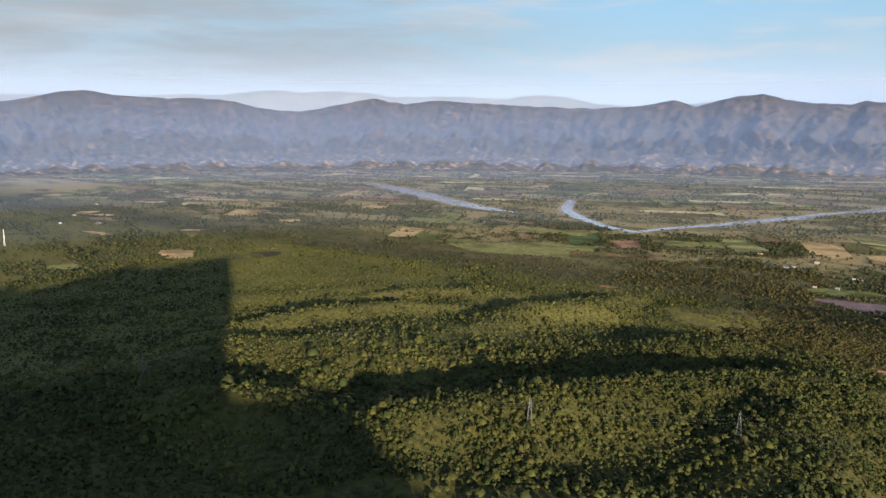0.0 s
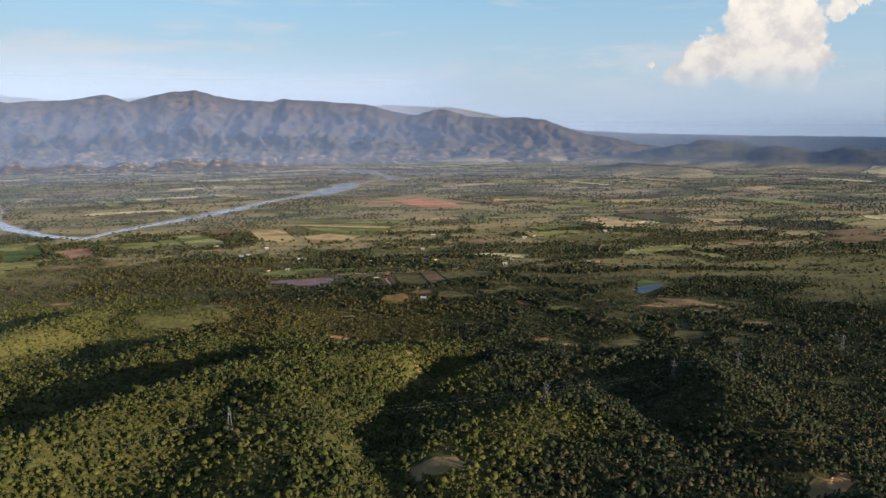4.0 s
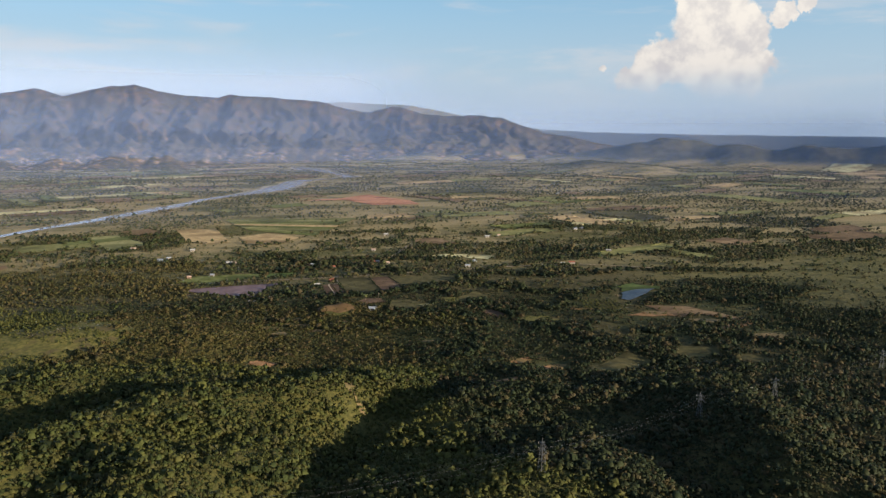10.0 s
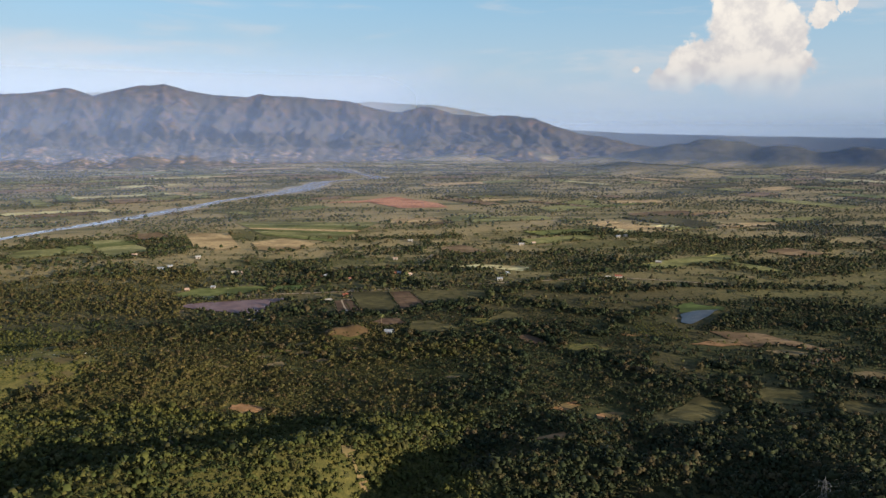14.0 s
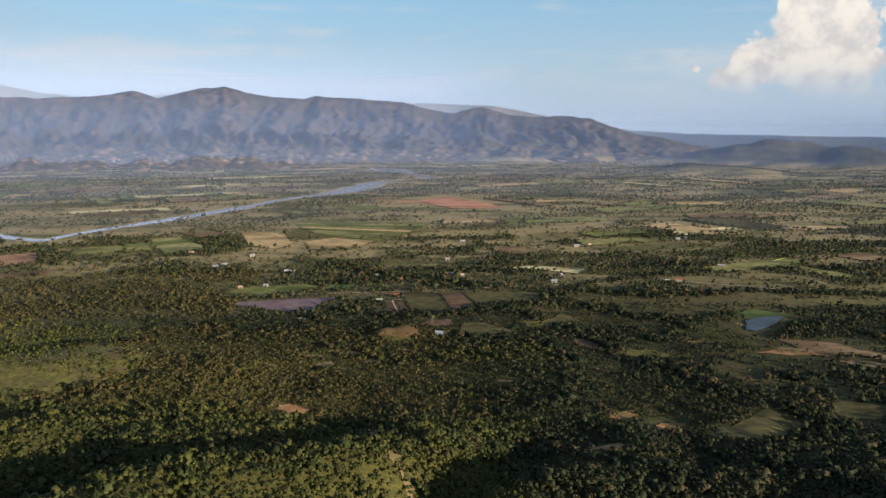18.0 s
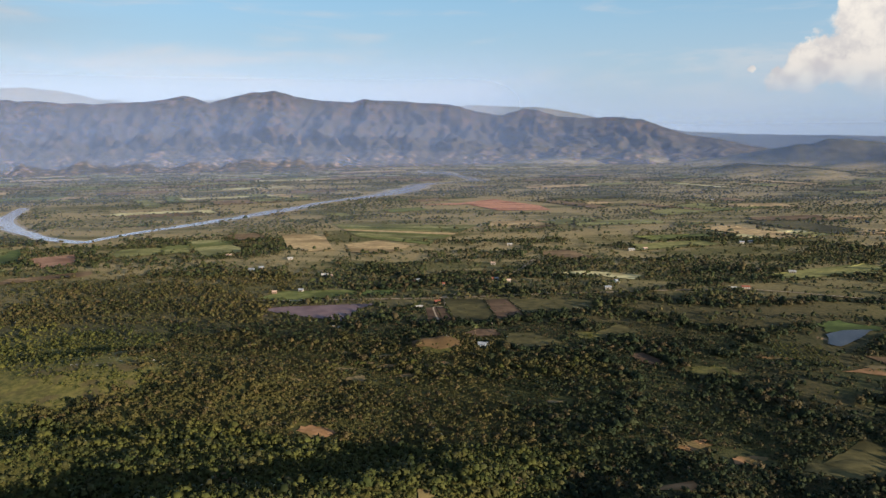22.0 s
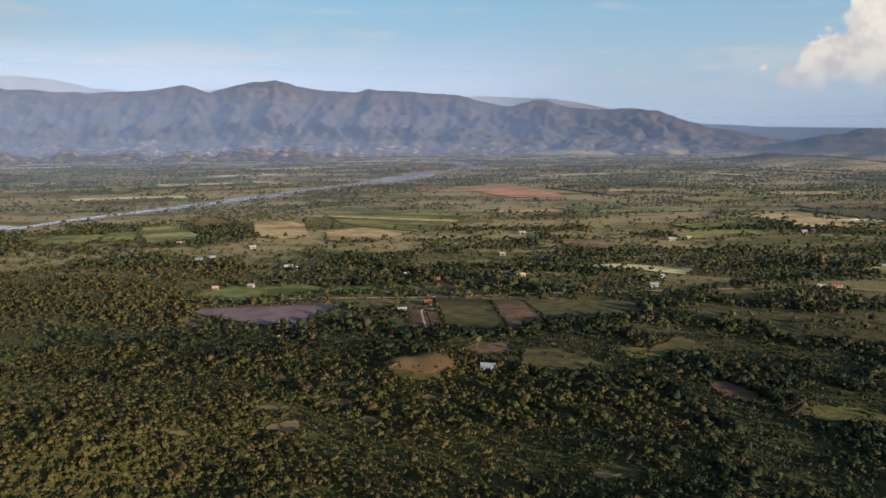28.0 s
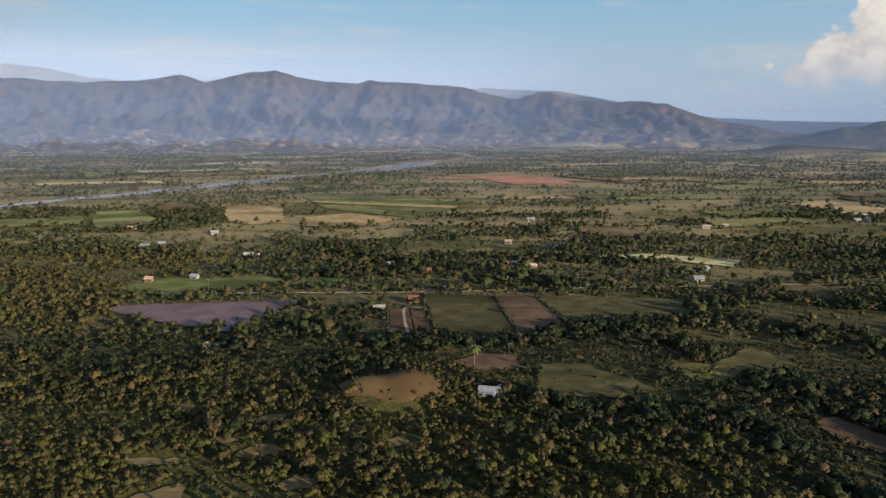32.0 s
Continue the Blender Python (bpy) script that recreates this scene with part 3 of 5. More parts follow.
def patch(name, poly, mat, label, category, lift=0.3, ragged=2.0, keep_clear=True):
    """A piece of ground with its own cover: an outline with a wavering edge, laid on the land in rings."""
    p = np.array(poly, float) * S
    if keep_clear:
        FIELDS.append(p)
    edge = []
    for a, b in zip(p, np.roll(p, -1, 0)):
        count = max(3, int(np.linalg.norm(b - a) / 7))
        edge += [a + (b - a) * t for t in np.linspace(0, 1, count, endpoint=False)]
    edge = np.array(edge)
    edge += ragged * (np.stack([fbm(edge[:, 0] / 9, edge[:, 1] / 9, 3, 2), fbm(edge[:, 0] / 9, edge[:, 1] / 9, 8, 2)], 1) - 0.5) * 2
    c = edge.mean(0)
    rings = 7
    pts = np.concatenate([c + (edge - c) * k / rings for k in range(rings, 0, -1)] + [c[None]])
    z = land(pts[:, 0], pts[:, 1]) + lift + 0.0006 * np.hypot(pts[:, 0], pts[:, 1])
    n = len(edge)
    faces = []
    for k in range(rings - 1):
        for i in range(n):
            j = (i + 1) % n
            faces += [(k * n + i, k * n + j, (k + 1) * n + j), (k * n + i, (k + 1) * n + j, (k + 1) * n + i)]
    k = (rings - 1) * n
    faces += [(k + i, k + (i + 1) % n, k + n) for i in range(n)]
    ob = new(name, mesh_of(name, np.c_[pts, z], faces, mat, True))
    return tagged(ob, label, category, kind="structure")


patch("field", ((53, 1475), (143, 1577), (240, 1393), (250, 1300), (131, 1298)), M["red"], "freshly ploughed orange-red field", "field")
patch("field", ((-60, 1440), (60, 1480), (100, 1450), (30, 1430)), M["red"], "narrow strip of ploughed red soil", "field")
patch("flooded_field", [(u / S, v / S) for u, v in ((-161, 323), (-145, 330), (-106, 335), (-62, 340), (-76, 327), (-82, 307), (-90, 285), (-97, 288), (-119, 297), (-144, 311))], M["mud"], "flooded muddy mauve-brown paddy", "field", 0.4, 1.0)
for outline, kind, words in (
    (((3, 249), (14, 259), (27, 256), (30, 243), (13, 237)), "plot", "reddish-brown tilled plot behind a farmhouse"), (((99, 250), (123, 271), (133, 251), (113, 238)), "pasture", "small green clearing between tree belts"),
    (((112, 205), (114, 187), (124, 178), (130, 192), (122, 208)), "plot", "reddish bare clearing between trees"), (((-175, 361), (-157, 389), (-92, 394), (-86, 377), (-136, 346)), "green", "green crop field beside a flooded field"),
    (((100, 463), (141, 474), (192, 450), (179, 428), (145, 450)), "straw", "pale yellow mown meadow"), (((-84, 372), (-56, 372), (-52, 392), (-80, 394)), "bright", "plot of bright green crops in rows"),
    (((150, 40), (186, 66), (196, 48), (168, 22)), "pasture", "small olive pasture ringed with trees"), (((265, 195), (275, 150), (306, 158), (316, 130), (328, 138), (300, 185)), "brown", "eroded pale brown slope below a pond"),
):
    patch("field", [(u / S, v / S) for u, v in outline], M[kind], words, "field", 0.32, 2.5)
patch("pond", ((328, 299), (347, 309), (378, 311), (351, 287), (322, 265), (315, 273)), M["pond"], "small blue farm pond", "pond", 0.5, 1.5)
patch("pond_verge", ((331, 303), (338, 322), (352, 330), (364, 341), (380, 327), (390, 312), (378, 309), (347, 307)), M["bright"], "bright green reedy verge by the pond", "verge", 0.35, 7.0)
patch("garden_plot", ((-27, 347), (-31, 398), (-20, 403), (-15, 352)), M["plot"], "bare brown garden plot", "field", 0.3, 0.5)
patch("garden_plot", ((-14, 352), (-19, 403), (-12, 406), (-5, 351)), M["plot"], "bare brown garden plot beside the track", "field", 0.3, 0.5)
patch("pasture", ((-14, 440), (31, 433), (38, 347), (-3, 352)), M["pasture"], "fenced green pasture", "pasture", 0.3, 3.0)
patch("pasture", ((33, 433), (57, 434), (66, 369), (40, 347)), M["plot"], "fenced dry brown pasture", "pasture", 0.3, 1.0)
patch("pasture", ((60, 434), (150, 425), (140, 385), (68, 372)), M["pasture"], "dry grass pasture with scattered bushes", "pasture", 0.3, 3.0)
patch("field", ((-290, 940), (-215, 942), (-174, 773), (-210, 759), (-249, 796)), M["tan"], "tan stubble field", "field")
patch("field", ((-162, 823), (-114, 863), (-54, 800), (-86, 744), (-146, 743)), M["tan"], "tan stubble field behind trees", "field")
for k in range(9):  # a large field in long strips
    t0, t1 = k / 9 + 0.006, (k + 1) / 9 - 0.006
    ends = [[u + (v - u) * t for u, v in zip(a, c)] for t in (t0, t1) for a, c in (((-150, 905), (-218, 1085)), ((-30, 812), (70, 1052)))]
    strip = ("green", "olive", "pale", "green", "tan", "olive", "green", "pale", "olive")[k]
    patch("field_strip", (ends[0], ends[1], ends[3], ends[2]), M[strip], "long narrow strip of a green crop field", "field", 0.3, 1.5)
patch("field", ((-434, 873), (-382, 892), (-307, 771), (-353, 706)), M["pale"], "pale green field", "field")
patch("bare_mound", ((-43, 270), (-35, 283), (-24, 281), (-15, 288), (-1, 275), (0, 262), (-18, 255), (-26, 261), (-40, 259)), M["drygrass"], "bare dry grass mound", "mound", 0.3, 3.0)
patch("pasture", ((42, 304), (65, 306), (90, 274), (70, 266), (38, 268)), M["pasture"], "green pasture ringed with trees", "pasture", 0.3, 2.5)
patch("field", ((-847, 486), (-666, 639), (-583, 485), (-751, 438)), M["olive"], "wide dull green pasture", "field")
patch("field", ((-711, 749), (-664, 805), (-607, 683), (-637, 602)), M["bright"], "bright green irrigated field", "field")
patch("field", ((-606, 711), (-556, 749), (-514, 661), (-548, 636)), M["clay"], "small reddish ploughed field", "field")
patch("field", ((-1765, 1084), (-1602, 1215), (-1412, 1121), (-1572, 1064)), M["clay"], "long reddish field by the river", "field")

# a patchwork of fields over the plain
pick = random.Random(5)
made, HEDGED = 0, []
while made < 240:
    az, r = pick.uniform(66, -44), pick.uniform(1150, 3850)
    x, y = (float(v) / S for v in polar(az, r * S))
    if y < 480 or (y < 700 and -360 < x < 200):
        continue
    w, d, turn = pick.uniform(22, 85) * (0.7 + r / 2500), pick.uniform(10, 36) * (0.7 + r / 2500), radians(pick.choice((20, 24, -62, 12)) + pick.uniform(-8, 8))
    quad = [(x + u * math.cos(turn) - v * math.sin(turn), y + u * math.sin(turn) + v * math.cos(turn)) for u, v in
            ((-w, -d), (w * pick.uniform(0.7, 1.1), -d * pick.uniform(0.6, 1.2)), (w, d), (-w * pick.uniform(0.7, 1.1), d * pick.uniform(0.6, 1.2)))]
    far_off = min(np.hypot(line[:, 0] / S - x, line[:, 1] / S - y).min() for line in WATERS)
    if far_off < w + 40 or any(inside(np.array([q[0] * S for q in quad]), np.array([q[1] * S for q in quad]), f, 16).any() for f in FIELDS[:28]) or any(inside(f[:, 0], f[:, 1], np.array(quad) * S, 10).any() for f in map(np.array, FIELDS[1:3])):
        continue
    if inside(np.array([x * S]), np.array([y * S]), FIELDS[1], 90).any() or float(land(x * S, y * S)) > 6:
        continue
    kind = pick.choice(("tan", "tan", "olive", "olive", "olive", "olive", "drygrass", "brown", "brown", "green", "pasture", "straw"))
    words = {"tan": "dry tan stubble field", "straw": "pale straw-coloured mown field", "olive": "dull green pasture", "pale": "pale green grass field", "brown": "bare brown ploughed field", "green": "green crop field", "drygrass": "dry brown grass field", "pasture": "dull olive-brown pasture"}
    patch("field", quad, M[kind], words[kind], "field", 0.32 + 0.002 * made, 5.0)
    made += 1
    HEDGED.append(np.array(quad) * S)


# stubble and eroded ground at the foot of the mountains, and dry fields in the west
for n in range(190):
    west = n >= 150
    az, r = (pick.uniform(48, 70), pick.uniform(1150, 2900)) if west else (pick.uniform(46, 2), pick.uniform(3000, 4050))
    x, y = (float(v) / S for v in polar(az, r * S))
    w, d, turn = pick.uniform(20, 80) if west else pick.uniform(12, 52), pick.uniform(10, 38) if west else pick.uniform(8, 26), radians(pick.uniform(-30, 40))
    if min(np.hypot(line[:, 0] / S - x, line[:, 1] / S - y).min() for line in WATERS) < w + 30 or float(land(x * S, y * S)) > 6:
        continue
    ring = [(x + w * k * math.cos(t) * math.cos(turn) - d * k * math.sin(t) * math.sin(turn), y + w * k * math.cos(t) * math.sin(turn) + d * k * math.sin(t) * math.cos(turn))
            for t, k in zip(np.linspace(0, 2 * math.pi, 8)[:-1], (1, 0.8, 1.1, 0.9, 1.05, 0.75, 1.0))]
    kind = pick.choice(("tan", "straw", "tan", "olive", "clay") if not west else ("tan", "olive", "pasture", "straw", "brown"))
    patch("dry_field", ring, M[kind], "dry eroded field at the foot of the mountains" if not west else "dry field on the western plain", "field", 0.5 + 0.002 * n, 7.0)


# ---- trees ----
# nothing tall grows in front of the red field
OPEN = (FIELDS[1], 55.0)
POND = ((300, 250), (330, 310), (395, 316), (345, 268))


def lobe_hull(rng, c, size, sides):
    """The upper part of a bumpy ball: points and triangles."""
    if sides > 6:
        g = (1 + 5**0.5) / 2
        base = np.array([p for a in (-1, 1) for b in (-g, g) for p in ((0, a, b), (a, b, 0), (b, 0, a))], float) / math.hypot(1, g)
        tris = [t for t in itertools.combinations(range(12), 3) if all(np.linalg.norm(base[i] - base[j]) < 1.1 for i, j in itertools.combinations(t, 2))]
    else:
        base = np.array([(math.cos(2 * math.pi * k / sides), math.sin(2 * math.pi * k / sides), -0.25) for k in range(sides)]
                        + [(0.62 * math.cos(2 * math.pi * (k + 0.5) / 3), 0.62 * math.sin(2 * math.pi * (k + 0.5) / 3), 0.72) for k in range(3)], float)
        low, up = list(range(sides)), list(range(sides, sides + 3))
        tris = [(up[0], up[1], up[2])]
        for k in range(sides):
            m = min(range(3), key=lambda j: np.linalg.norm(base[up[j]] - (base[low[k]] + base[low[(k + 1) % sides]]) / 2))
            n = min(range(3), key=lambda j: np.linalg.norm(base[up[j]] - (base[low[(k + 1) % sides]] + base[low[(k + 2) % sides]]) / 2))
            tris.append((low[k], low[(k + 1) % sides], up[m]))
            if m != n:
                tris.append((low[(k + 1) % sides], up[n], up[m]))
    turn = rng.uniform(0, 3)
    rot = np.array(((math.cos(turn), -math.sin(turn), 0), (math.sin(turn), math.cos(turn), 0), (0, 0, 1)))
    faces = []
    for i, j, k in tris:
        mid = (base[i] + base[j] + base[k]) / 3
        if mid[2] < -0.45:
            continue
        faces.append((i, j, k) if np.dot(np.cross(base[j] - base[i], base[k] - base[i]), mid) > 0 else (i, k, j))
    return c + (base * size * np.array([rng.uniform(0.62, 1.08) for _ in base])[:, None]) @ rot.T, np.array(faces)


def crown_shape(rng, lobes, leaves, leaf, sides=8):
    """A crown one metre wide and about as high: rounded lobes and leaf clumps all round them, with outward normals."""
    V, F, N, count = [], [], [], 0
    centres = []
    for k in range(lobes):
        a = 2 * math.pi * (k + rng.uniform(0, 0.6)) / max(lobes, 1)
        r = 0.0 if lobes == 1 else rng.uniform(0.15, 0.27)
        c = np.array((r * math.cos(a), r * math.sin(a), rng.uniform(0.38, 0.68)))
        size = np.array((rng.uniform(0.21, 0.31), rng.uniform(0.21, 0.31), rng.uniform(0.19, 0.28))) * (1.5 if lobes == 1 else 1.0)
        centres.append((c, size))
        v, f = lobe_hull(rng, c, size, sides)
        F.append(f + count), V.append(v), N.append((v - c) / size + (v - (0, 0, 0.25)) * 1.6)
        count += len(v)
    for k in range(leaves):
        c, size = centres[k % lobes]
        d = np.array((rng.gauss(0, 1), rng.gauss(0, 1), rng.gauss(0.35, 1)))
        d /= np.linalg.norm(d)
        p = c + d * size * rng.uniform(0.80, 1.32)
        u = np.cross(d, (rng.gauss(0, 1), rng.gauss(0, 1), rng.gauss(0, 1)))
        u /= np.linalg.norm(u)
        v = np.cross(d, u) + d * rng.uniform(-0.7, 0.7)
        s = leaf * rng.uniform(0.7, 1.4)
        F.append(np.array([(0, 1, 2)]) + count)
        V.append(np.array([p + u * s, p - u * s * 0.6 + v * s * 0.9, p - u * s * 0.5 - v * s * 0.9]))
        N.append(V[-1] * 0 + d * 1.2 + (p - (0, 0, 0.25)) * 1.6 + 0.6 * np.array((rng.gauss(0, 1), rng.gauss(0, 1), rng.gauss(0, 1))))
        count += 3
    N = np.concatenate(N)
    N = N / np.linalg.norm(N, axis=1)[:, None] + (0, 0, 0.15)
    return np.concatenate(V), np.concatenate(F), N / np.linalg.norm(N, axis=1)[:, None]


shape_rng = random.Random(11)
NEAR_CROWNS = [crown_shape(shape_rng, 2, 21, 0.11, 5) for _ in range(7)]
WOOD_CROWNS = [crown_shape(shape_rng, 2, 11, 0.14, 4) for _ in range(7)]
MID_CROWNS = [crown_shape(shape_rng, 1, 9, 0.16, 5) for _ in range(6)]
WEST_CROWNS = [crown_shape(shape_rng, 1, 6, 0.17, 4) for _ in range(6)]
BIG_CROWNS = [crown_shape(shape_rng, 4, 40, 0.085, 5) for _ in range(6)]
FAR_CROWNS = [crown_shape(shape_rng, 1, 2, 0.19, 4) for _ in range(6)]


def grove(name, shapes, xs, ys, widths, heights, mat, label, category):
    """Many crowns in one mesh; too many to count."""
    rng = np.random.default_rng(len(xs))
    which, turn = rng.integers(0, len(shapes), len(xs)), rng.uniform(0, 2 * math.pi, len(xs))
    zs = land(xs, ys)
    V, F, T, N, start = [], [], [], [], 0
    for k, (v, f, nv) in enumerate(shapes):
        sel = which == k
        c, s = np.cos(turn[sel])[:, None], np.sin(turn[sel])[:, None]
        w, h = widths[sel][:, None], heights[sel][:, None]
        px = (v[:, 0] * c - v[:, 1] * s) * w + xs[sel][:, None]
        py = (v[:, 0] * s + v[:, 1] * c) * w + ys[sel][:, None]
        pz = (v[:, 2] - 0.14) * h + zs[sel][:, None]
        V.append(np.stack([px, py, pz], -1).reshape(-1, 3))
        N.append(np.stack([nv[:, 0] * c - nv[:, 1] * s, nv[:, 0] * s + nv[:, 1] * c, nv[:, 2] + 0 * c], -1).reshape(-1, 3))
        F.append((f[None] + (np.arange(sel.sum()) * len(v))[:, None, None] + start).reshape(-1, 3))
        T.append(np.repeat(rng.random(sel.sum()), len(v)))
        start += sel.sum() * len(v)
    ob = new(name, mesh_of(name, np.concatenate(V), np.concatenate(F), mat, True))
    ob.data.normals_split_custom_set_from_vertices(np.concatenate(N).astype(np.float32))
    ob.data.attributes.new("tint", "FLOAT", "POINT").data.foreach_set("value", np.concatenate(T).astype(np.float32))
    return tagged(ob, label, category, kind="stuff")


def lattice(x0, x1, y0, y1, step, seed):
    rng = np.random.default_rng(seed)
    gx, gy = np.meshgrid(np.arange(x0, x1, step), np.arange(y0, y1, step))
    return (gx + rng.uniform(-0.45, 0.45, gx.shape) * step).ravel(), (gy + rng.uniform(-0.45, 0.45, gy.shape) * step).ravel(), rng


CLEARINGS = ((331, 204, 20), (363, 166, 19), (390, 103, 17), (294, 73, 21), (329, 41, 19), (188, 40, 16),
             (-96, 252, 6.0), (-74, 182, 7.2), (-116, 152, 6.8), (-43, 194, 6.0), (-70, 222, 4.4), (-27, 221, 4.4), (-94, 288, 4.0), (-62, 245, 6.0),
             (-91, 72, 12), (-77, 178, 9), (-28, -26, 4), (28, 26, 4), (93, 15, 11), (126, 74, 10), (-506, -141, 12), (-465, -216, 16), (-445, 309, 14), (-35, -262, 17), (185, -296, 15), (-60, 215, 8), (-88, 205, 7), (150, 60, 14), (60, 140, 10),
             (-250, 118, 50), (-240, 170, 16), (-20, 256, 12), (-15, 225, 7), (120, 300, 16), (190, 210, 20), (250, 160, 26), (320, 200, 24), (-112, 330, 7), (17, 270, 7))


def cover(x, y):
    """How densely wooded a place is, from 0 to 1."""
    x, y = x / S, y / S
    wood = smooth(y, 345, 300) * smooth(x, -1160, -980)
    n1, n2 = fbm(x / 60, y / 45, 101, 4), fbm(x / 190, y / 110, 111, 4)
    d = wood * (0.98 - 0.6 * smooth(n1, 0.67, 0.73)) * (1 - smooth(x, 60, 260) * smooth(y, -60, 120) * 0.62 * smooth(n2, 0.44, 0.58))
    belt = smooth(fbm(x / 120, y / 45, 141, 4), 0.49, 0.55)
    d = d * (1 - smooth(x, 190, 290) * smooth(y, 120, 220) * 0.9 * (1 - belt))
    village = smooth(y, 425, 450) * smooth(y, 690, 600) * smooth(x, -380, -300) * smooth(x, 230, 130)
    d = np.maximum(d, village * (0.14 + 0.66 * smooth(n1, 0.45, 0.56)))
    west = smooth(x, -180, -260) * smooth(y, 620, 480) * smooth(x, -1000, -850)
    d = np.maximum(d, west * (0.35 + 0.5 * smooth(n1, 0.42, 0.55)))
    hedge = np.maximum(smooth(fbm(x / 150, y / 60, 121, 4), 0.475, 0.54), 0.9 * smooth(np.abs(fbm(x / 260, y / 150, 131, 3) - 0.5), 0.022, 0.008))
    d = np.maximum(d, 0.10 + 0.82 * hedge * np.maximum(smooth(y, 280, 360), smooth(x, -960, -1080)))
    return d


def clear_of(x, y):
    ok = np.ones(x.shape, bool)
    for f in FIELDS:
        p = np.array(f)
        lo, hi = p.min(0) - 4, p.max(0) + 4
        near = (x > lo[0]) & (x < hi[0]) & (y > lo[1]) & (y < hi[1])
        if near.any():
            ok[near] &= ~inside(x[near], y[near], f, -1.0)
    ok &= ~inside(x, y, *OPEN) & ~inside(x, y, np.array(POND) * S)
    for cx, cy, r in CLEARINGS:
        ok &= np.hypot(x / S - cx, (y / S - cy) * 1.3) > r * (0.7 + 0.6 * value_noise(x / 6, y / 6, 77))
    for line in WATERS:
        box = (x > line[:, 0].min() - 60) & (x < line[:, 0].max() + 60) & (y > line[:, 1].min() - 60) & (y < line[:, 1].max() + 60)
        if box.any():
            q = line[::2]
            d = np.sqrt((x[box][:, None] - q[:, 0]) ** 2 + (y[box][:, None] - q[:, 1]) ** 2) - q[:, 2] * 1.25 - 9 * (y[box][:, None] < q[:, 1])
            ok[box] &= d.min(1) > 0
    return ok


def in_view(x, y):
    """Within the wedge of land that lies open before the flight."""
    x, y = x / S, y / S
    left = np.degrees(np.arctan2(-(x + 75), y + 640))
    right = np.degrees(np.arctan2(x - 10, y + 10))
    return (left < 74) & (np.hypot(x + 78, y + 635) > 325) & ((np.degrees(np.arctan2(x + 60, y + 520)) < 48) | (np.degrees(np.arctan2(x + 82, y + 632)) < 48) | ((right < 36) & (y > 100)) | (np.degrees(np.arctan2(x + 16, y + 220)) < 36))


def wood(x0, x1, y0, y1, step, seed, thin=1.0):
    x, y, rng = lattice(x0 * S, x1 * S, y0 * S, y1 * S, step * S, seed)
    keep = (rng.random(x.shape) < cover(x, y) * thin) & in_view(x, y)
    x, y = x[keep], y[keep]
    ok = clear_of(x, y)
    return x[ok], y[ok], rng


# the stretch of wood that is passed nearest, in metres
NEAR_BOX = (-84, 92, 150, 186)
x, y, rng = wood(-250, 250, 60, 345, 2.5, 201)
size = S * rng.lognormal(0.86, 0.42, x.shape) * (0.7 + 0.6 * value_noise(x / 32, y / 32, 5))
size = np.minimum(6.0, size)
tall = size * rng.uniform(0.85, 1.25, x.shape)
box = (x > NEAR_BOX[0]) & (x < NEAR_BOX[1]) & (y > NEAR_BOX[2]) & (y < NEAR_BOX[3])
TREES = np.stack([x[box], y[box], size[box], tall[box]], 1)
east = ~box & ((x > (-5 + 60 * value_noise(x / 60, y / 60, 6)) * S) | (y > (270 + 50 * value_noise(x / 40, y / 40, 16)) * S))
a = ~box & ~east
grove("forest", NEAR_CROWNS, x[a], y[a], size[a], tall[a], M["leaf_dry"], "dense dry tropical wood of small olive-green trees", "forest")
grove("forest", NEAR_CROWNS, x[east], y[east], size[east], tall[east], M["leaf_dark"], "clumps of small dark green trees with grassy gaps", "forest")
x, y, rng = wood(-250, 250, -230, 60, 2.65, 208, 1.04)
size = np.minimum(6.8, S * rng.lognormal(1.24, 0.38, x.shape) * (0.7 + 0.6 * value_noise(x / 18, y / 18, 5)))
tall = size * rng.uniform(0.85, 1.2, x.shape)
east = x > (0 + 100 * value_noise(x / 60, y / 60, 6)) * S
grove("forest", WOOD_CROWNS, x[~east], y[~east], size[~east], tall[~east], M["leaf"], "closed canopy of dry tropical wood over low hills", "forest")
grove("forest", WOOD_CROWNS, x[east], y[east], size[east], tall[east], M["leaf_dark"], "closed canopy of dark green wood over low hills", "forest")
x, y, rng = wood(-1150, 620, -430, 345, 3.3, 205)
out = ~((np.abs(x) < 250 * S) & (y > 60 * S)) & ~((np.abs(x) < 250 * S) & (y > -230 * S) & (y <= 60 * S))
x, y = x[out], y[out]
size = np.minimum(7.0, S * rng.lognormal(1.24, 0.38, x.shape) * (0.7 + 0.6 * value_noise(x / 18, y / 18, 5)))
size = size * (1 - 0.35 * smooth(y - 1.05 * x, 160, 250) * smooth(x, -110, -200))
tall = size * rng.uniform(0.85, 1.2, x.shape)
edge = (-380 + 60 * value_noise(x / 40, y / 40, 36)) * S
west = (x < edge) & (rng.random(x.shape) < 0.66)
kept = west | (x >= edge)
x, y, size, tall, west = x[kept], y[kept], size[kept], tall[kept], west[kept]
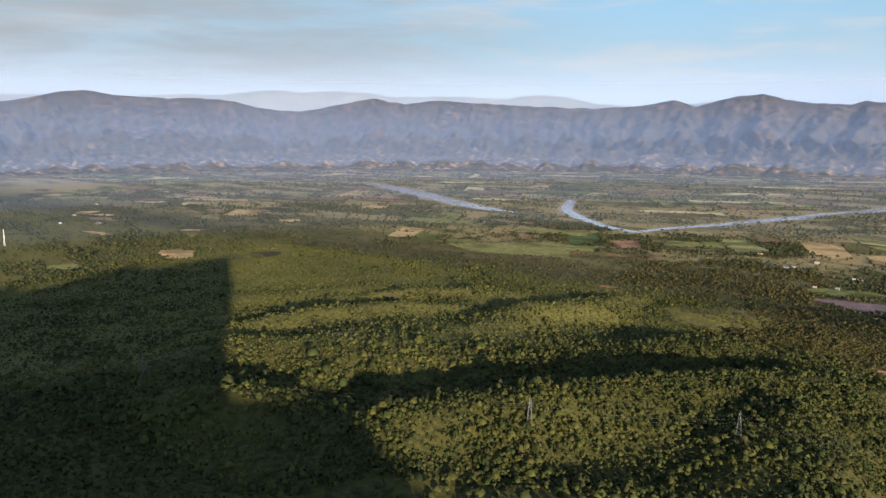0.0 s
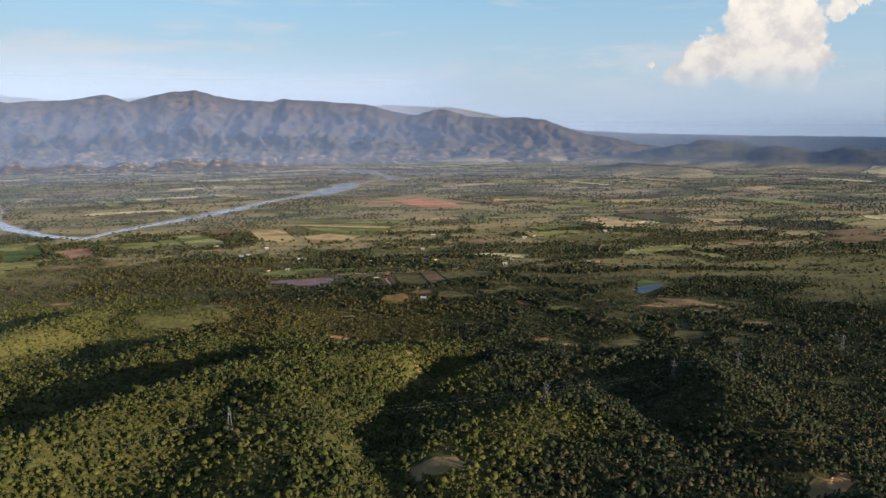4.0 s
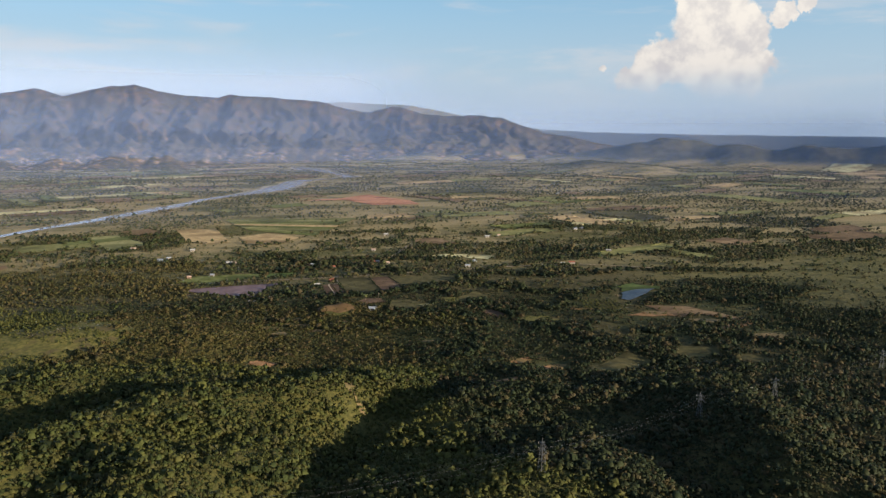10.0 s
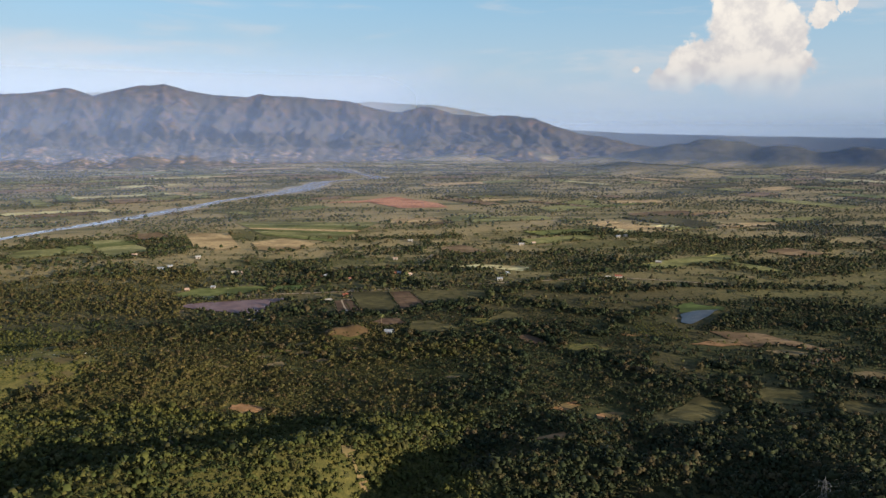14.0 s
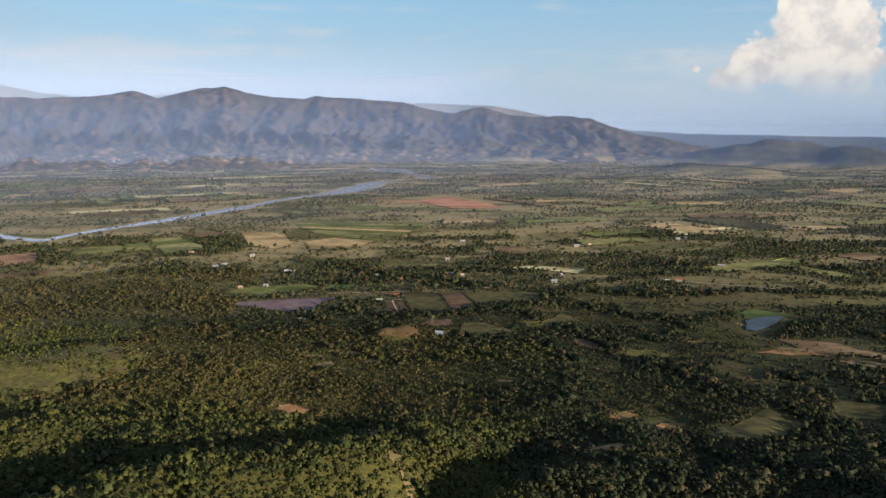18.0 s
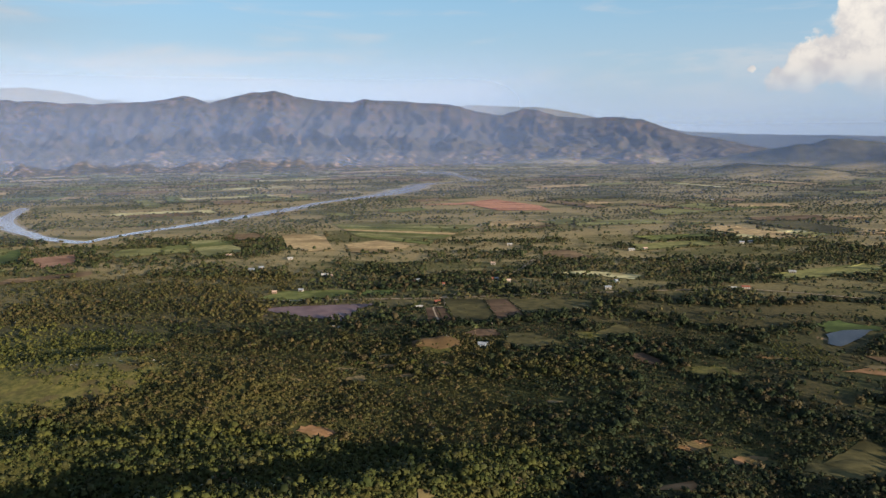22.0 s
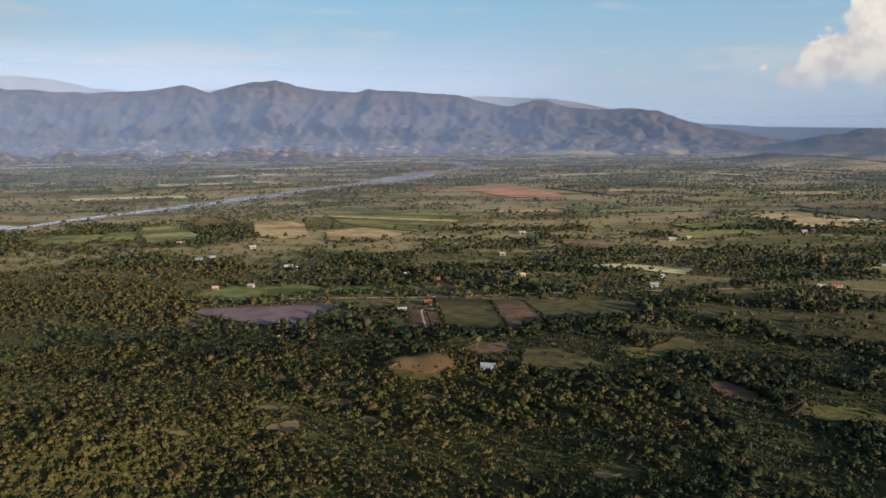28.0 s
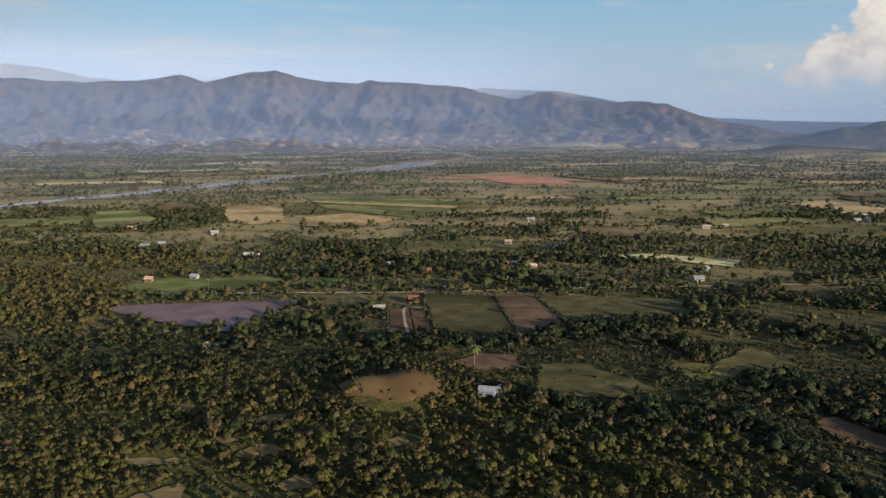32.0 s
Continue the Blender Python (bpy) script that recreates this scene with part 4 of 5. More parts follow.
# single larger green trees, in loose clumps, stand out of the low western wood
large = west & (rng.random(x.shape) < 0.03 + 0.22 * smooth(fbm(x / 45, y / 30, 57, 3), 0.50, 0.60))
size, tall = np.where(large, 1.75 * size, size), np.where(large, 1.75 * tall, tall)
west = west & ~large
east = x > (-5 + 60 * value_noise(x / 60, y / 60, 6)) * S
for sel, shapes, mat, label in ((east, MID_CROWNS, "leaf_dark", "dark green trees with grassy gaps between"), (west, WEST_CROWNS, "leaf_west", "dry yellowing wood over the western hills"),
                                (~(east | west), MID_CROWNS, "leaf", "dense dry wood of olive and green trees")):
    grove("forest", shapes, x[sel], y[sel], size[sel], tall[sel], M[mat], label, "forest")
x, y, rng = wood(-760, -180, -570, -430, 4.5, 206)
size = S * rng.lognormal(1.35, 0.3, x.shape)
grove("forest", MID_CROWNS, x, y, size, size, M["leaf"], "dense dry wood in the shadow of a mountain", "forest")
x, y, rng = wood(-900, 1050, 345, 900, 5.0, 202)
size = S * rng.lognormal(1.46, 0.45, x.shape)
size = np.minimum(9.0, size)
tall = size * rng.uniform(0.8, 1.1, x.shape)
w = (x < (-200 + 50 * value_noise(x / 50, y / 50, 26)) * S) & (y < 560 * S)
size, tall = np.where(w, 0.62 * size, size), np.where(w, 0.62 * tall, tall)
grove("hedgerow_trees", WEST_CROWNS, x[~w], y[~w], size[~w], tall[~w], M["leaf_plain"], "dark green trees round houses and along hedgerows", "trees")
grove("scrub_wood", WEST_CROWNS, x[w], y[w], size[w], tall[w], M["leaf_dry"], "low olive-brown scrub wood beside a flooded field", "trees")
x, y, rng = wood(-460, -190, 345, 600, 3.2, 210)
size = S * rng.lognormal(1.0, 0.38, x.shape)
grove("scrub_wood", WEST_CROWNS, x, y, size, size, M["leaf_dry"], "dense low scrub wood beside a flooded field", "trees")
x, y, rng = wood(-3900, 3300, 900, 3700, 10.8, 203)
r = np.hypot(x - CENTRE[0], y - CENTRE[1])
keep = (r < 2900) | ((r < 3350) & (rng.random(r.shape) < 0.45))
x, y = x[keep], y[keep]
size = S * rng.lognormal(1.9, 0.32, x.shape)
grove("plain_trees", FAR_CROWNS, x, y, size, size * 0.8, M["leaf_plain"], "far dark hedges and clumps of trees on the plain", "trees")
x, y, rng = wood(-2400, -900, 300, 900, 8.0, 204)
size = S * rng.lognormal(1.9, 0.28, x.shape)
grove("plain_trees", FAR_CROWNS, x, y, size, size * 0.9, M["leaf_plain"], "far dark trees on the western plain", "trees")
x, y, rng = wood(620, 1300, -80, 345, 5.2, 211, 0.8)
size = np.minimum(8.0, S * rng.lognormal(1.5, 0.4, x.shape))
grove("plain_trees", WEST_CROWNS, x, y, size, size * 0.9, M["leaf_plain"], "clumps of trees and hedges on the eastern plain", "trees")
# belts of tall dark trees along the stream, the farms and the village: points in metres, half width
BELTS = (
    (((-44, 277), (-5, 270), (27, 276), (51, 286), (80, 305), (107, 313), (140, 300), (172, 270), (215, 250)), 12), (((96, 318), (128, 335), (194, 386), (267, 419)), 7),
    (((60, 305), (90, 277), (112, 240), (128, 200), (150, 150), (172, 95), (200, 60), (215, 15)), 13), (((5, 228), (21, 214), (38, 208), (62, 200), (84, 206)), 5),
    (((-88, 262), (-62, 285), (-44, 300), (-38, 325)), 13), (((-90, 392), (-53, 400), (-8, 425), (36, 392), (70, 380)), 17), (((130, 205), (175, 200), (222, 244), (262, 262)), 9),
)
EAST_BELTS = (
    (((150, 150), (190, 122), (232, 118), (285, 93), (318, 60), (360, 30)), 9), (((151, 355), (226, 322), (320, 332), (394, 319), (470, 300)), 9), (((-84, 508), (-38, 445), (11, 465), (60, 455), (120, 440)), 12),
    (((230, 460), (300, 470), (390, 440), (480, 430)), 11), (((200, -20), (240, 10), (262, 60)), 8), (((60, 60), (85, 95), (96, 150), (90, 200)), 7), (((330, 200), (400, 190), (470, 215)), 9),
)
tx, ty, rng = [], [], np.random.default_rng(61)
for points, half in BELTS + EAST_BELTS:
    for (x0, y0), (x1, y1) in zip(points, points[1:]):
        count = int(math.hypot(x1 - x0, y1 - y0) * half / 9.5)
        t = rng.random(count)
        tx.append(x0 + (x1 - x0) * t + rng.normal(0, 0.55 * half, count)), ty.append(y0 + (y1 - y0) * t + rng.normal(0, 0.55 * half, count))
x, y = np.concatenate(tx), np.concatenate(ty)
kept = clear_of(x, y)
x, y = x[kept], y[kept]
size = np.clip(rng.lognormal(1.52, 0.26, x.shape), 3.0, 8.0)
grove("tall_trees", BIG_CROWNS, x, y, size, size * rng.uniform(0.85, 1.15, x.shape), M["leaf_dark"], "belts of tall dark green trees between pastures", "trees")
# the same wood goes on under and behind the flight
x, y, rng = lattice(-620 * S, 640 * S, -760 * S, -100 * S, 8.0 * S, 209)
keep = ~in_view(x, y) & (rng.random(x.shape) < 0.9) & clear_of(x, y)
x, y = x[keep], y[keep]
size = np.minimum(7.5, S * rng.lognormal(1.95, 0.25, x.shape))
grove("forest", FAR_CROWNS, x, y, size, size * 0.9, M["leaf"], "dry wood on the hills behind", "forest")
hx, hy = [], []
rng = np.random.default_rng(31)
for quad in HEDGED:  # hedges along the fields
    for p, q in zip(quad, np.roll(quad, -1, 0)):
        if rng.random() < 0.7:
            t = np.sort(rng.random(int(np.linalg.norm(q - p) / 5.5)))
            t = t[value_noise(t * 4 + p[0], t * 0 + p[1], 17) > 0.35]
            hx.append(p[0] + (q[0] - p[0]) * t + rng.normal(0, 2.0, t.shape)), hy.append(p[1] + (q[1] - p[1]) * t + rng.normal(0, 2.0, t.shape))
x, y = np.concatenate(hx), np.concatenate(hy)
kept = ~inside(x, y, *OPEN)
x, y = x[kept], y[kept]
size = S * rng.lognormal(1.85, 0.3, x.shape)
grove("field_hedges", FAR_CROWNS, x, y, size, size * 0.8, M["leaf_plain"], "dark hedges round the fields of the plain", "hedge")
x, y, rng = wood(-2900, -1100, -420, 300, 8.5, 207)
size = S * rng.lognormal(1.85, 0.28, x.shape)
grove("plain_trees", FAR_CROWNS, x, y, size, size * 0.9, M["leaf_plain"], "scattered trees and hedges of the western plain", "trees")


# ---- things: shared helpers ----
def part(name, bm, mat, parent, label=""):
    """Links a bmesh as one mesh object under a thing or a part."""
    me = bpy.data.meshes.new(name)
    bm.to_mesh(me)
    bm.free()
    me.materials.append(mat)
    ob = new(name, me)
    ob.parent = parent
    if label:
        tagged(ob, label)
    return ob


def thing(name, label, category, group=""):
    return tagged(new(name), label, category, group)


def box(bm, x0, x1, y0, y1, z0, z1, taper=0.0):
    v = [bm.verts.new((x * (1 - taper * k), y * (1 - taper * k), z)) for k, z in ((0, z0), (1, z1)) for x, y in ((x0, y0), (x1, y0), (x1, y1), (x0, y1))]
    for f in ((3, 2, 1, 0), (4, 5, 6, 7), (0, 1, 5, 4), (1, 2, 6, 5), (2, 3, 7, 6), (3, 0, 4, 7)):
        bm.faces.new([v[i] for i in f])
    return bm


def boxed(*size):
    return box(bmesh.new(), *size)


def rod(bm, a, b, r0, r1=None, sides=5):
    """A tapered rod from a to b."""
    a, b = Vector(a), Vector(b)
    way = (b - a).normalized()
    u = way.orthogonal().normalized()
    v = way.cross(u)
    rings = []
    for p, r in ((a, r0), (b, r0 if r1 is None else r1)):
        rings.append([bm.verts.new(p + (u * math.cos(2 * math.pi * k / sides) + v * math.sin(2 * math.pi * k / sides)) * r) for k in range(sides)])
    for k in range(sides):
        bm.faces.new((rings[0][k], rings[0][(k + 1) % sides], rings[1][(k + 1) % sides], rings[1][k]))
    bm.faces.new(rings[1])
    return bm


def rodded(*args, **more):
    return rod(bmesh.new(), *args, **more)


def spot(px, py, lift=0.0):
    """A place of the plan, on the ground."""
    return (px * S, py * S, float(land(px * S, py * S)) + lift)


def plain(a, b, scale=2.0):
    return mottled(a, b, scale)


M["plaster"] = material("whitewashed_wall", plain((0.26, 0.24, 0.22), (0.36, 0.34, 0.31)), 0.9)
M["clay_wall"] = material("bare_brick_wall", plain((0.22, 0.14, 0.095), (0.30, 0.20, 0.14)), 0.9)
M["blue_wall"] = material("pale_blue_wall", plain((0.22, 0.29, 0.34), (0.30, 0.37, 0.41)), 0.9)
M["tile_roof"] = material("clay_tile_roof", plain((0.21, 0.075, 0.05), (0.29, 0.11, 0.07)), 0.8, 0.03, 4.0)
M["zinc_roof"] = material("zinc_sheet_roof", plain((0.20, 0.23, 0.27), (0.28, 0.30, 0.33), 0.8), 0.7)
M["rust_roof"] = material("rusty_sheet_roof", plain((0.36, 0.22, 0.15), (0.50, 0.40, 0.33), 0.9), 0.7)
M["white_roof"] = material("white_sheet_roof", plain((0.30, 0.30, 0.29), (0.40, 0.40, 0.39), 0.8), 0.6)
M["dark_opening"] = material("dark_wood", plain((0.05, 0.035, 0.025), (0.09, 0.06, 0.04)), 0.7)
M["glass"] = material("window_glass", plain((0.03, 0.04, 0.05), (0.05, 0.06, 0.07)), 0.1, spec=0.5)
M["steel"] = material("galvanised_steel", plain((0.15, 0.155, 0.16), (0.22, 0.225, 0.23)), 0.5, metal=0.4)
M["cable"] = material("cable", plain((0.16, 0.16, 0.16), (0.24, 0.24, 0.24)), 0.5)
M["ceramic"] = material("insulator_ceramic", plain((0.30, 0.30, 0.28), (0.40, 0.40, 0.38)), 0.3)
M["thin_pole"] = material("weathered_timber", plain((0.10, 0.085, 0.07), (0.17, 0.145, 0.12)), 0.9)
M["mast"] = material("white_painted_steel", plain((0.75, 0.75, 0.74), (0.82, 0.82, 0.80)), 0.5)
M["post"] = material("grey_timber", plain((0.16, 0.13, 0.10), (0.26, 0.22, 0.18)), 0.9)
M["earth"] = material("bare_orange_earth", mottled((0.23, 0.125, 0.055), (0.33, 0.185, 0.09), 0.25, (0.15, 0.11, 0.045), 0.09), 0.95, 0.2, 0.9)
M["pale_earth"] = material("pale_bare_earth", mottled((0.15, 0.108, 0.052), (0.24, 0.175, 0.09), 0.25, (0.16, 0.125, 0.055), 0.08), 0.95, 0.25, 0.7)
M["grass_slope"] = material("olive_grass", mottled((0.075, 0.078, 0.020), (0.165, 0.145, 0.042), 0.30, (0.10, 0.080, 0.034), 0.07), 0.95, 0.25, 0.9)
M["rock"] = material("pale_limestone", mottled((0.36, 0.34, 0.30), (0.50, 0.47, 0.42), 0.9), 0.9, 0.06, 2.0)
M["track"] = material("dirt_track", mottled((0.36, 0.27, 0.18), (0.46, 0.36, 0.25), 0.3), 0.95)
M["palm"] = material("palm_frond", mottled((0.05, 0.065, 0.02), (0.11, 0.12, 0.04), 1.5), 0.6)


# ---- bare ground among the woods ----
def blot(px, py, a, b, turn, mat, label, name="bare_ground", ragged=5.0):
    c, s = math.cos(radians(turn)), math.sin(radians(turn))
    ring = [(px + a * math.cos(t) * c - b * math.sin(t) * s, py + a * math.cos(t) * s + b * math.sin(t) * c) for t in np.linspace(0, 2 * math.pi, 9)[:-1]]
    return patch(name, ring, mat, label, "bare ground" if name == "bare_ground" else "grass", 0.25, ragged, keep_clear=False)


for row in ((-91, 72, 12, 7, 10), (-506, -141, 9, 5, 20), (-445, 309, 13, 6, 0), (93, 15, 15, 5, 15), (126, 74, 13, 5, 20), (185, -296, 22, 8, 20), (-60, 215, 9, 4, 40), (-15, 225, 6, 4, 0), (150, 60, 12, 5, 20), (320, 200, 30, 7, -14), (250, 240, 20, 5, -20), (390, 150, 16, 9, 30)):
    blot(*row, M["earth"], "patch of bare orange earth among trees")
for row in ((331, 204, 24, 8, -20), (363, 166, 22, 8, -15), (390, 103, 18, 12, -10), (-96, 252, 5.0, 4.2, 20), (-74, 182, 6.0, 5.1, 11), (-116, 152, 5.7, 4.8, 34), (-43, 194, 5.0, 4.2, 23), (-70, 222, 3.7, 3.1, 6), (-27, 221, 3.7, 3.1, 13), (-94, 288, 3.3, 2.8, 54), (-62, 245, 5.0, 4.2, 43), (-35, -262, 20, 11, 10), (20, 12, 10, 3.5, 120), (-28, -26, 7, 3, 60), (-20, -36, 11, 2.4, 118), (28, 26, 8, 3, 150), (-465, -216, 22, 7, 50), (-88, 205, 9, 4, 35), (-77, 178, 9, 5, 0), (-111, 335, 7, 6, 0), (-100, 300, 12, 2.4, 30), (170, 8, 10, 4, 0), (60, 140, 8, 4, 0)):
    blot(*row, M["pale_earth"], "eroded patch of pale bare earth on a slope")
for row in ((-250, 118, 62, 44, -10), (-240, 170, 17, 9, 10), (190, 210, 22, 11, -20), (120, 300, 18, 10, 0), (-560, 60, 40, 20, 30), (-620, 20, 30, 16, 60)):
    blot(*row, M["grass_slope"], "open olive-green grassy slope", "grass_clearing", 6.0)

for row in ((294, 73, 22, 16, -15), (329, 41, 20, 14, -15), (188, 40, 16, 12, -10)):
    blot(*row, M["pasture"], "small olive-brown pasture ringed with trees", "grass_clearing", 4.0)

DYKES = (((-203, 406, 0.5), (-150, 415, 0.5), (-82, 421, 0.5)),)
for line in DYKES:
    tagged(ribbon("dyke", dense(line, 3), 0.72, M["pale_earth"], 1.0, 0.3), "low mud dyke across a flooded field", "dyke", kind="structure")
TRACKS = (((-11, 428, 0.7), (-11, 404, 0.7), (-22, 403, 0.8), (-21, 377, 0.8), (-18, 353, 0.9)), ((-230, 437, 1.6), (-173, 436, 1.6), (-80, 440, 1.7), (-16, 443, 1.7), (30, 448, 1.7), (90, 456, 1.6), (170, 462, 1.5), (260, 470, 1.4), (333, 472, 1.4)),
          ((-16, 443, 1.2), (30, 490, 1.2), (47, 530, 1.2), (90, 600, 1.2), (130, 700, 1.2)), ((333, 472, 1.2), (400, 440, 1.2), (470, 400, 1.2)))
for line in TRACKS:
    tagged(ribbon("dirt_track", dense(line, 4), 0.55, M["track"], 1.0, 0.2), "narrow pale dirt track", "track", kind="structure")


# ---- houses ----
def house(px, py, turn, length, depth, walls, roof, label, height=2.5, pitch=0.9, porch=False):
    h = thing("house", label, "house")
    l, d = length * 0.39, depth * 0.39
    part("wall", boxed(-l, l, -d, -d + 0.2, 0, height), walls, h)
    part("wall", boxed(-l, l, d - 0.2, d, 0, height), walls, h)
    for sx in (-1, 1):
        bm = bmesh.new()
        x0, x1 = sorted((sx * l, sx * (l - 0.2)))
        for x, flip in ((x0, 1), (x1, 0)):
            v = [bm.verts.new(p) for p in ((x, -d + 0.2, 0), (x, d - 0.2, 0), (x, d - 0.2, height), (x, 0, height + pitch - 0.12), (x, -d + 0.2, height))]
            bm.faces.new(v[::-1] if flip else v)
        part("gable", bm, walls, h)
    for sy in (-1, 1):
        bm = bmesh.new()
        e, drop = d + 0.5, pitch * (d + 0.5) / d
        pts = [(-l - 0.4, sy * e, height + pitch - drop), (l + 0.4, sy * e, height + pitch - drop), (l + 0.4, 0, height + pitch), (-l - 0.4, 0, height + pitch)]
        low = [bm.verts.new(p) for p in pts]
        top = [bm.verts.new((x, y, z + 0.1)) for x, y, z in pts]
        for f in (low[::-1], top, *((low[i], low[(i + 1) % 4], top[(i + 1) % 4], top[i]) for i in range(4))):
            bm.faces.new(f)
        bmesh.ops.recalc_face_normals(bm, faces=bm.faces)
        slope = part("roof", bm, roof, h)
        for k in range(1, int(length)):
            rib = bmesh.new()
            x = -l - 0.4 + k * (length + 0.8) / int(length)
            v = [rib.verts.new((x + dx, y, z + dz)) for y, z in ((sy * e, height + pitch - drop + 0.1), (0, height + pitch + 0.1)) for dx, dz in ((-0.06, 0), (0, 0.07), (0.06, 0))]
            rib.faces.new((v[0], v[1], v[4], v[3])), rib.faces.new((v[1], v[2], v[5], v[4]))
            part("seam", rib, roof, slope)
    part("door", boxed(-0.45, 0.45, -d - 0.05, -d - 0.003, 0.02, 2.0), M["dark_opening"], h, "dark wooden door")
    for x in (-l * 0.6, l * 0.6):
        for sy in (-1, 1):
            y0, y1 = sorted((sy * (d + 0.003), sy * (d + 0.06)))
            w = part("window", boxed(x - 0.5, x + 0.5, y0, y1, 0.95, 1.85), M["dark_opening"], h, "small dark window")
            y0, y1 = sorted((sy * (d + 0.063), sy * (d + 0.07)))
            for a, b in ((x - 0.44, x - 0.03), (x + 0.03, x + 0.44)):
                part("pane", boxed(a, b, y0, y1, 1.0, 1.8), M["glass"], w)
    if porch:
        part("porch_roof", boxed(-l, l, -d - 2.2, -d - 0.52, height - 0.35, height - 0.27), roof, h, "lean-to porch roof")
        for x in (-l + 0.2, 0, l - 0.2):
            part("porch_post", rodded((x, -d - 2.05, 0), (x, -d - 2.05, height - 0.355), 0.07), M["post"], h)
    h.matrix_world = Matrix.Translation(spot(px, py, -0.15)) @ pose(0, 0, 0, 0, 0, turn)
    return h


house(18, 268, -14, 6.6, 4.2, M["blue_wall"], M["zinc_roof"], "farmhouse with a bluish zinc sheet roof among trees", porch=True)
house(23, 270, 76, 3.2, 2.6, M["plaster"], M["white_roof"], "small outbuilding with a white sheet roof beside a farmhouse", 2.2, 0.6)
house(-37, 400, 2, 6.2, 2.6, M["plaster"], M["white_roof"], "long white shed with a sheet roof beside a garden", 2.2, 0.5)
house(-18, 420, 8, 6.0, 4.6, M["clay_wall"], M["tile_roof"], "unplastered brick house with an orange tile roof", porch=True)
house(47, 535, -6, 7.5, 5.0, M["plaster"], M["tile_roof"], "white house with a red tile roof by a pasture", porch=True)
house(55, 537, -6, 4.5, 4.0, M["plaster"], M["white_roof"], "white annexe with a pale sheet roof", 2.4, 0.7)
house(68, 525, 20, 5.0, 4.0, M["plaster"], M["rust_roof"], "cottage with a weathered rusty roof")
house(-12, 508, 10, 6.5, 4.5, M["plaster"], M["tile_roof"], "house with a bright red roof half hidden by trees")
house(-45, 520, -20, 5.0, 4.0, M["blue_wall"], M["tile_roof"], "small house with a dull red roof among trees")
house(-40, 530, 15, 4.6, 3.8, M["plaster"], M["zinc_roof"], "small house with a zinc roof among trees")
house(-200, 471, 5, 5.0, 4.0, M["clay_wall"], M["rust_roof"], "orange brick house beside a green field")
house(-172, 480, -8, 5.0, 4.0, M["plaster"], M["zinc_roof"], "white cottage with a zinc roof near a field")
house(-158, 567, 12, 8.0, 5.0, M["plaster"], M["white_roof"], "white house with a pale sheet roof in the village")
house(-150, 560, 12, 5.0, 4.0, M["plaster"], M["rust_roof"], "small white house beside a larger one")
house(-259, 607, -10, 8.0, 5.0, M["blue_wall"], M["zinc_roof"], "bluish house with a zinc roof in the village")
house(-250, 620, 30, 6.0, 4.5, M["plaster"], M["zinc_roof"], "white village house with a zinc roof")
house(-320, 722, 6, 8.0, 5.0, M["plaster"], M["rust_roof"], "white house with a rusty roof by a field")
house(-225, 690, 16, 7.0, 5.0, M["plaster"], M["white_roof"], "white house among hedgerow trees")
house(60, 640, -12, 6.0, 4.5, M["plaster"], M["rust_roof"], "small farmhouse by a hedgerow")
house(196, 515, 25, 6.0, 4.0, M["blue_wall"], M["zinc_roof"], "low house with a bluish zinc roof beside trees")
house(177, 480, 4, 7.0, 4.5, M["plaster"], M["zinc_roof"], "farmhouse with a zinc roof in a dry pasture")
house(333, 475, -8, 9.0, 5.0, M["plaster"], M["tile_roof"], "long white farmhouse with a pinkish tile roof")
house(317, 470, -8, 6.0, 4.0, M["plaster"], M["white_roof"], "white farm shed beside a farmhouse")
house(277, 739, 0, 9.0, 5.0, M["plaster"], M["white_roof"], "white house standing alone in fields")
house(300, 747, 14, 6.0, 4.0, M["plaster"], M["rust_roof"], "small house with a rusty roof in fields")
house(486, 802, 10, 9.0, 6.0, M["plaster"], M["white_roof"], "long white farm building on the plain")
house(468, 795, 10, 8.0, 5.0, M["plaster"], M["zinc_roof"], "white farm building with a zinc roof on the plain")
house(430, 560, -20, 8.0, 5.0, M["plaster"], M["white_roof"], "white house beside a dry pasture")
house(100, 800, 6, 8.0, 5.0, M["plaster"], M["white_roof"], "lone white house among hedges")
house(-1848, 288, 20, 10.0, 6.0, M["plaster"], M["white_roof"], "long white shed on the western plain")
house(-1725, 190, -15, 8.0, 6.0, M["plaster"], M["zinc_roof"], "white building on the western plain")
house(-2057, 467, 5, 9.0, 6.0, M["plaster"], M["white_roof"], "white building far out on the western plain")
house(-1650, 240, 35, 10.0, 6.0, M["plaster"], M["zinc_roof"], "white house near a radio mast")
house(700, 1500, 10, 10.0, 6.0, M["plaster"], M["white_roof"], "white farm building far out on the plain")
house(-700, 2500, 10, 10.0, 6.0, M["plaster"], M["white_roof"], "white building at the foot of the mountains")
house(-1250, 2350, -20, 10.0, 6.0, M["plaster"], M["white_roof"], "white building below the foothills")


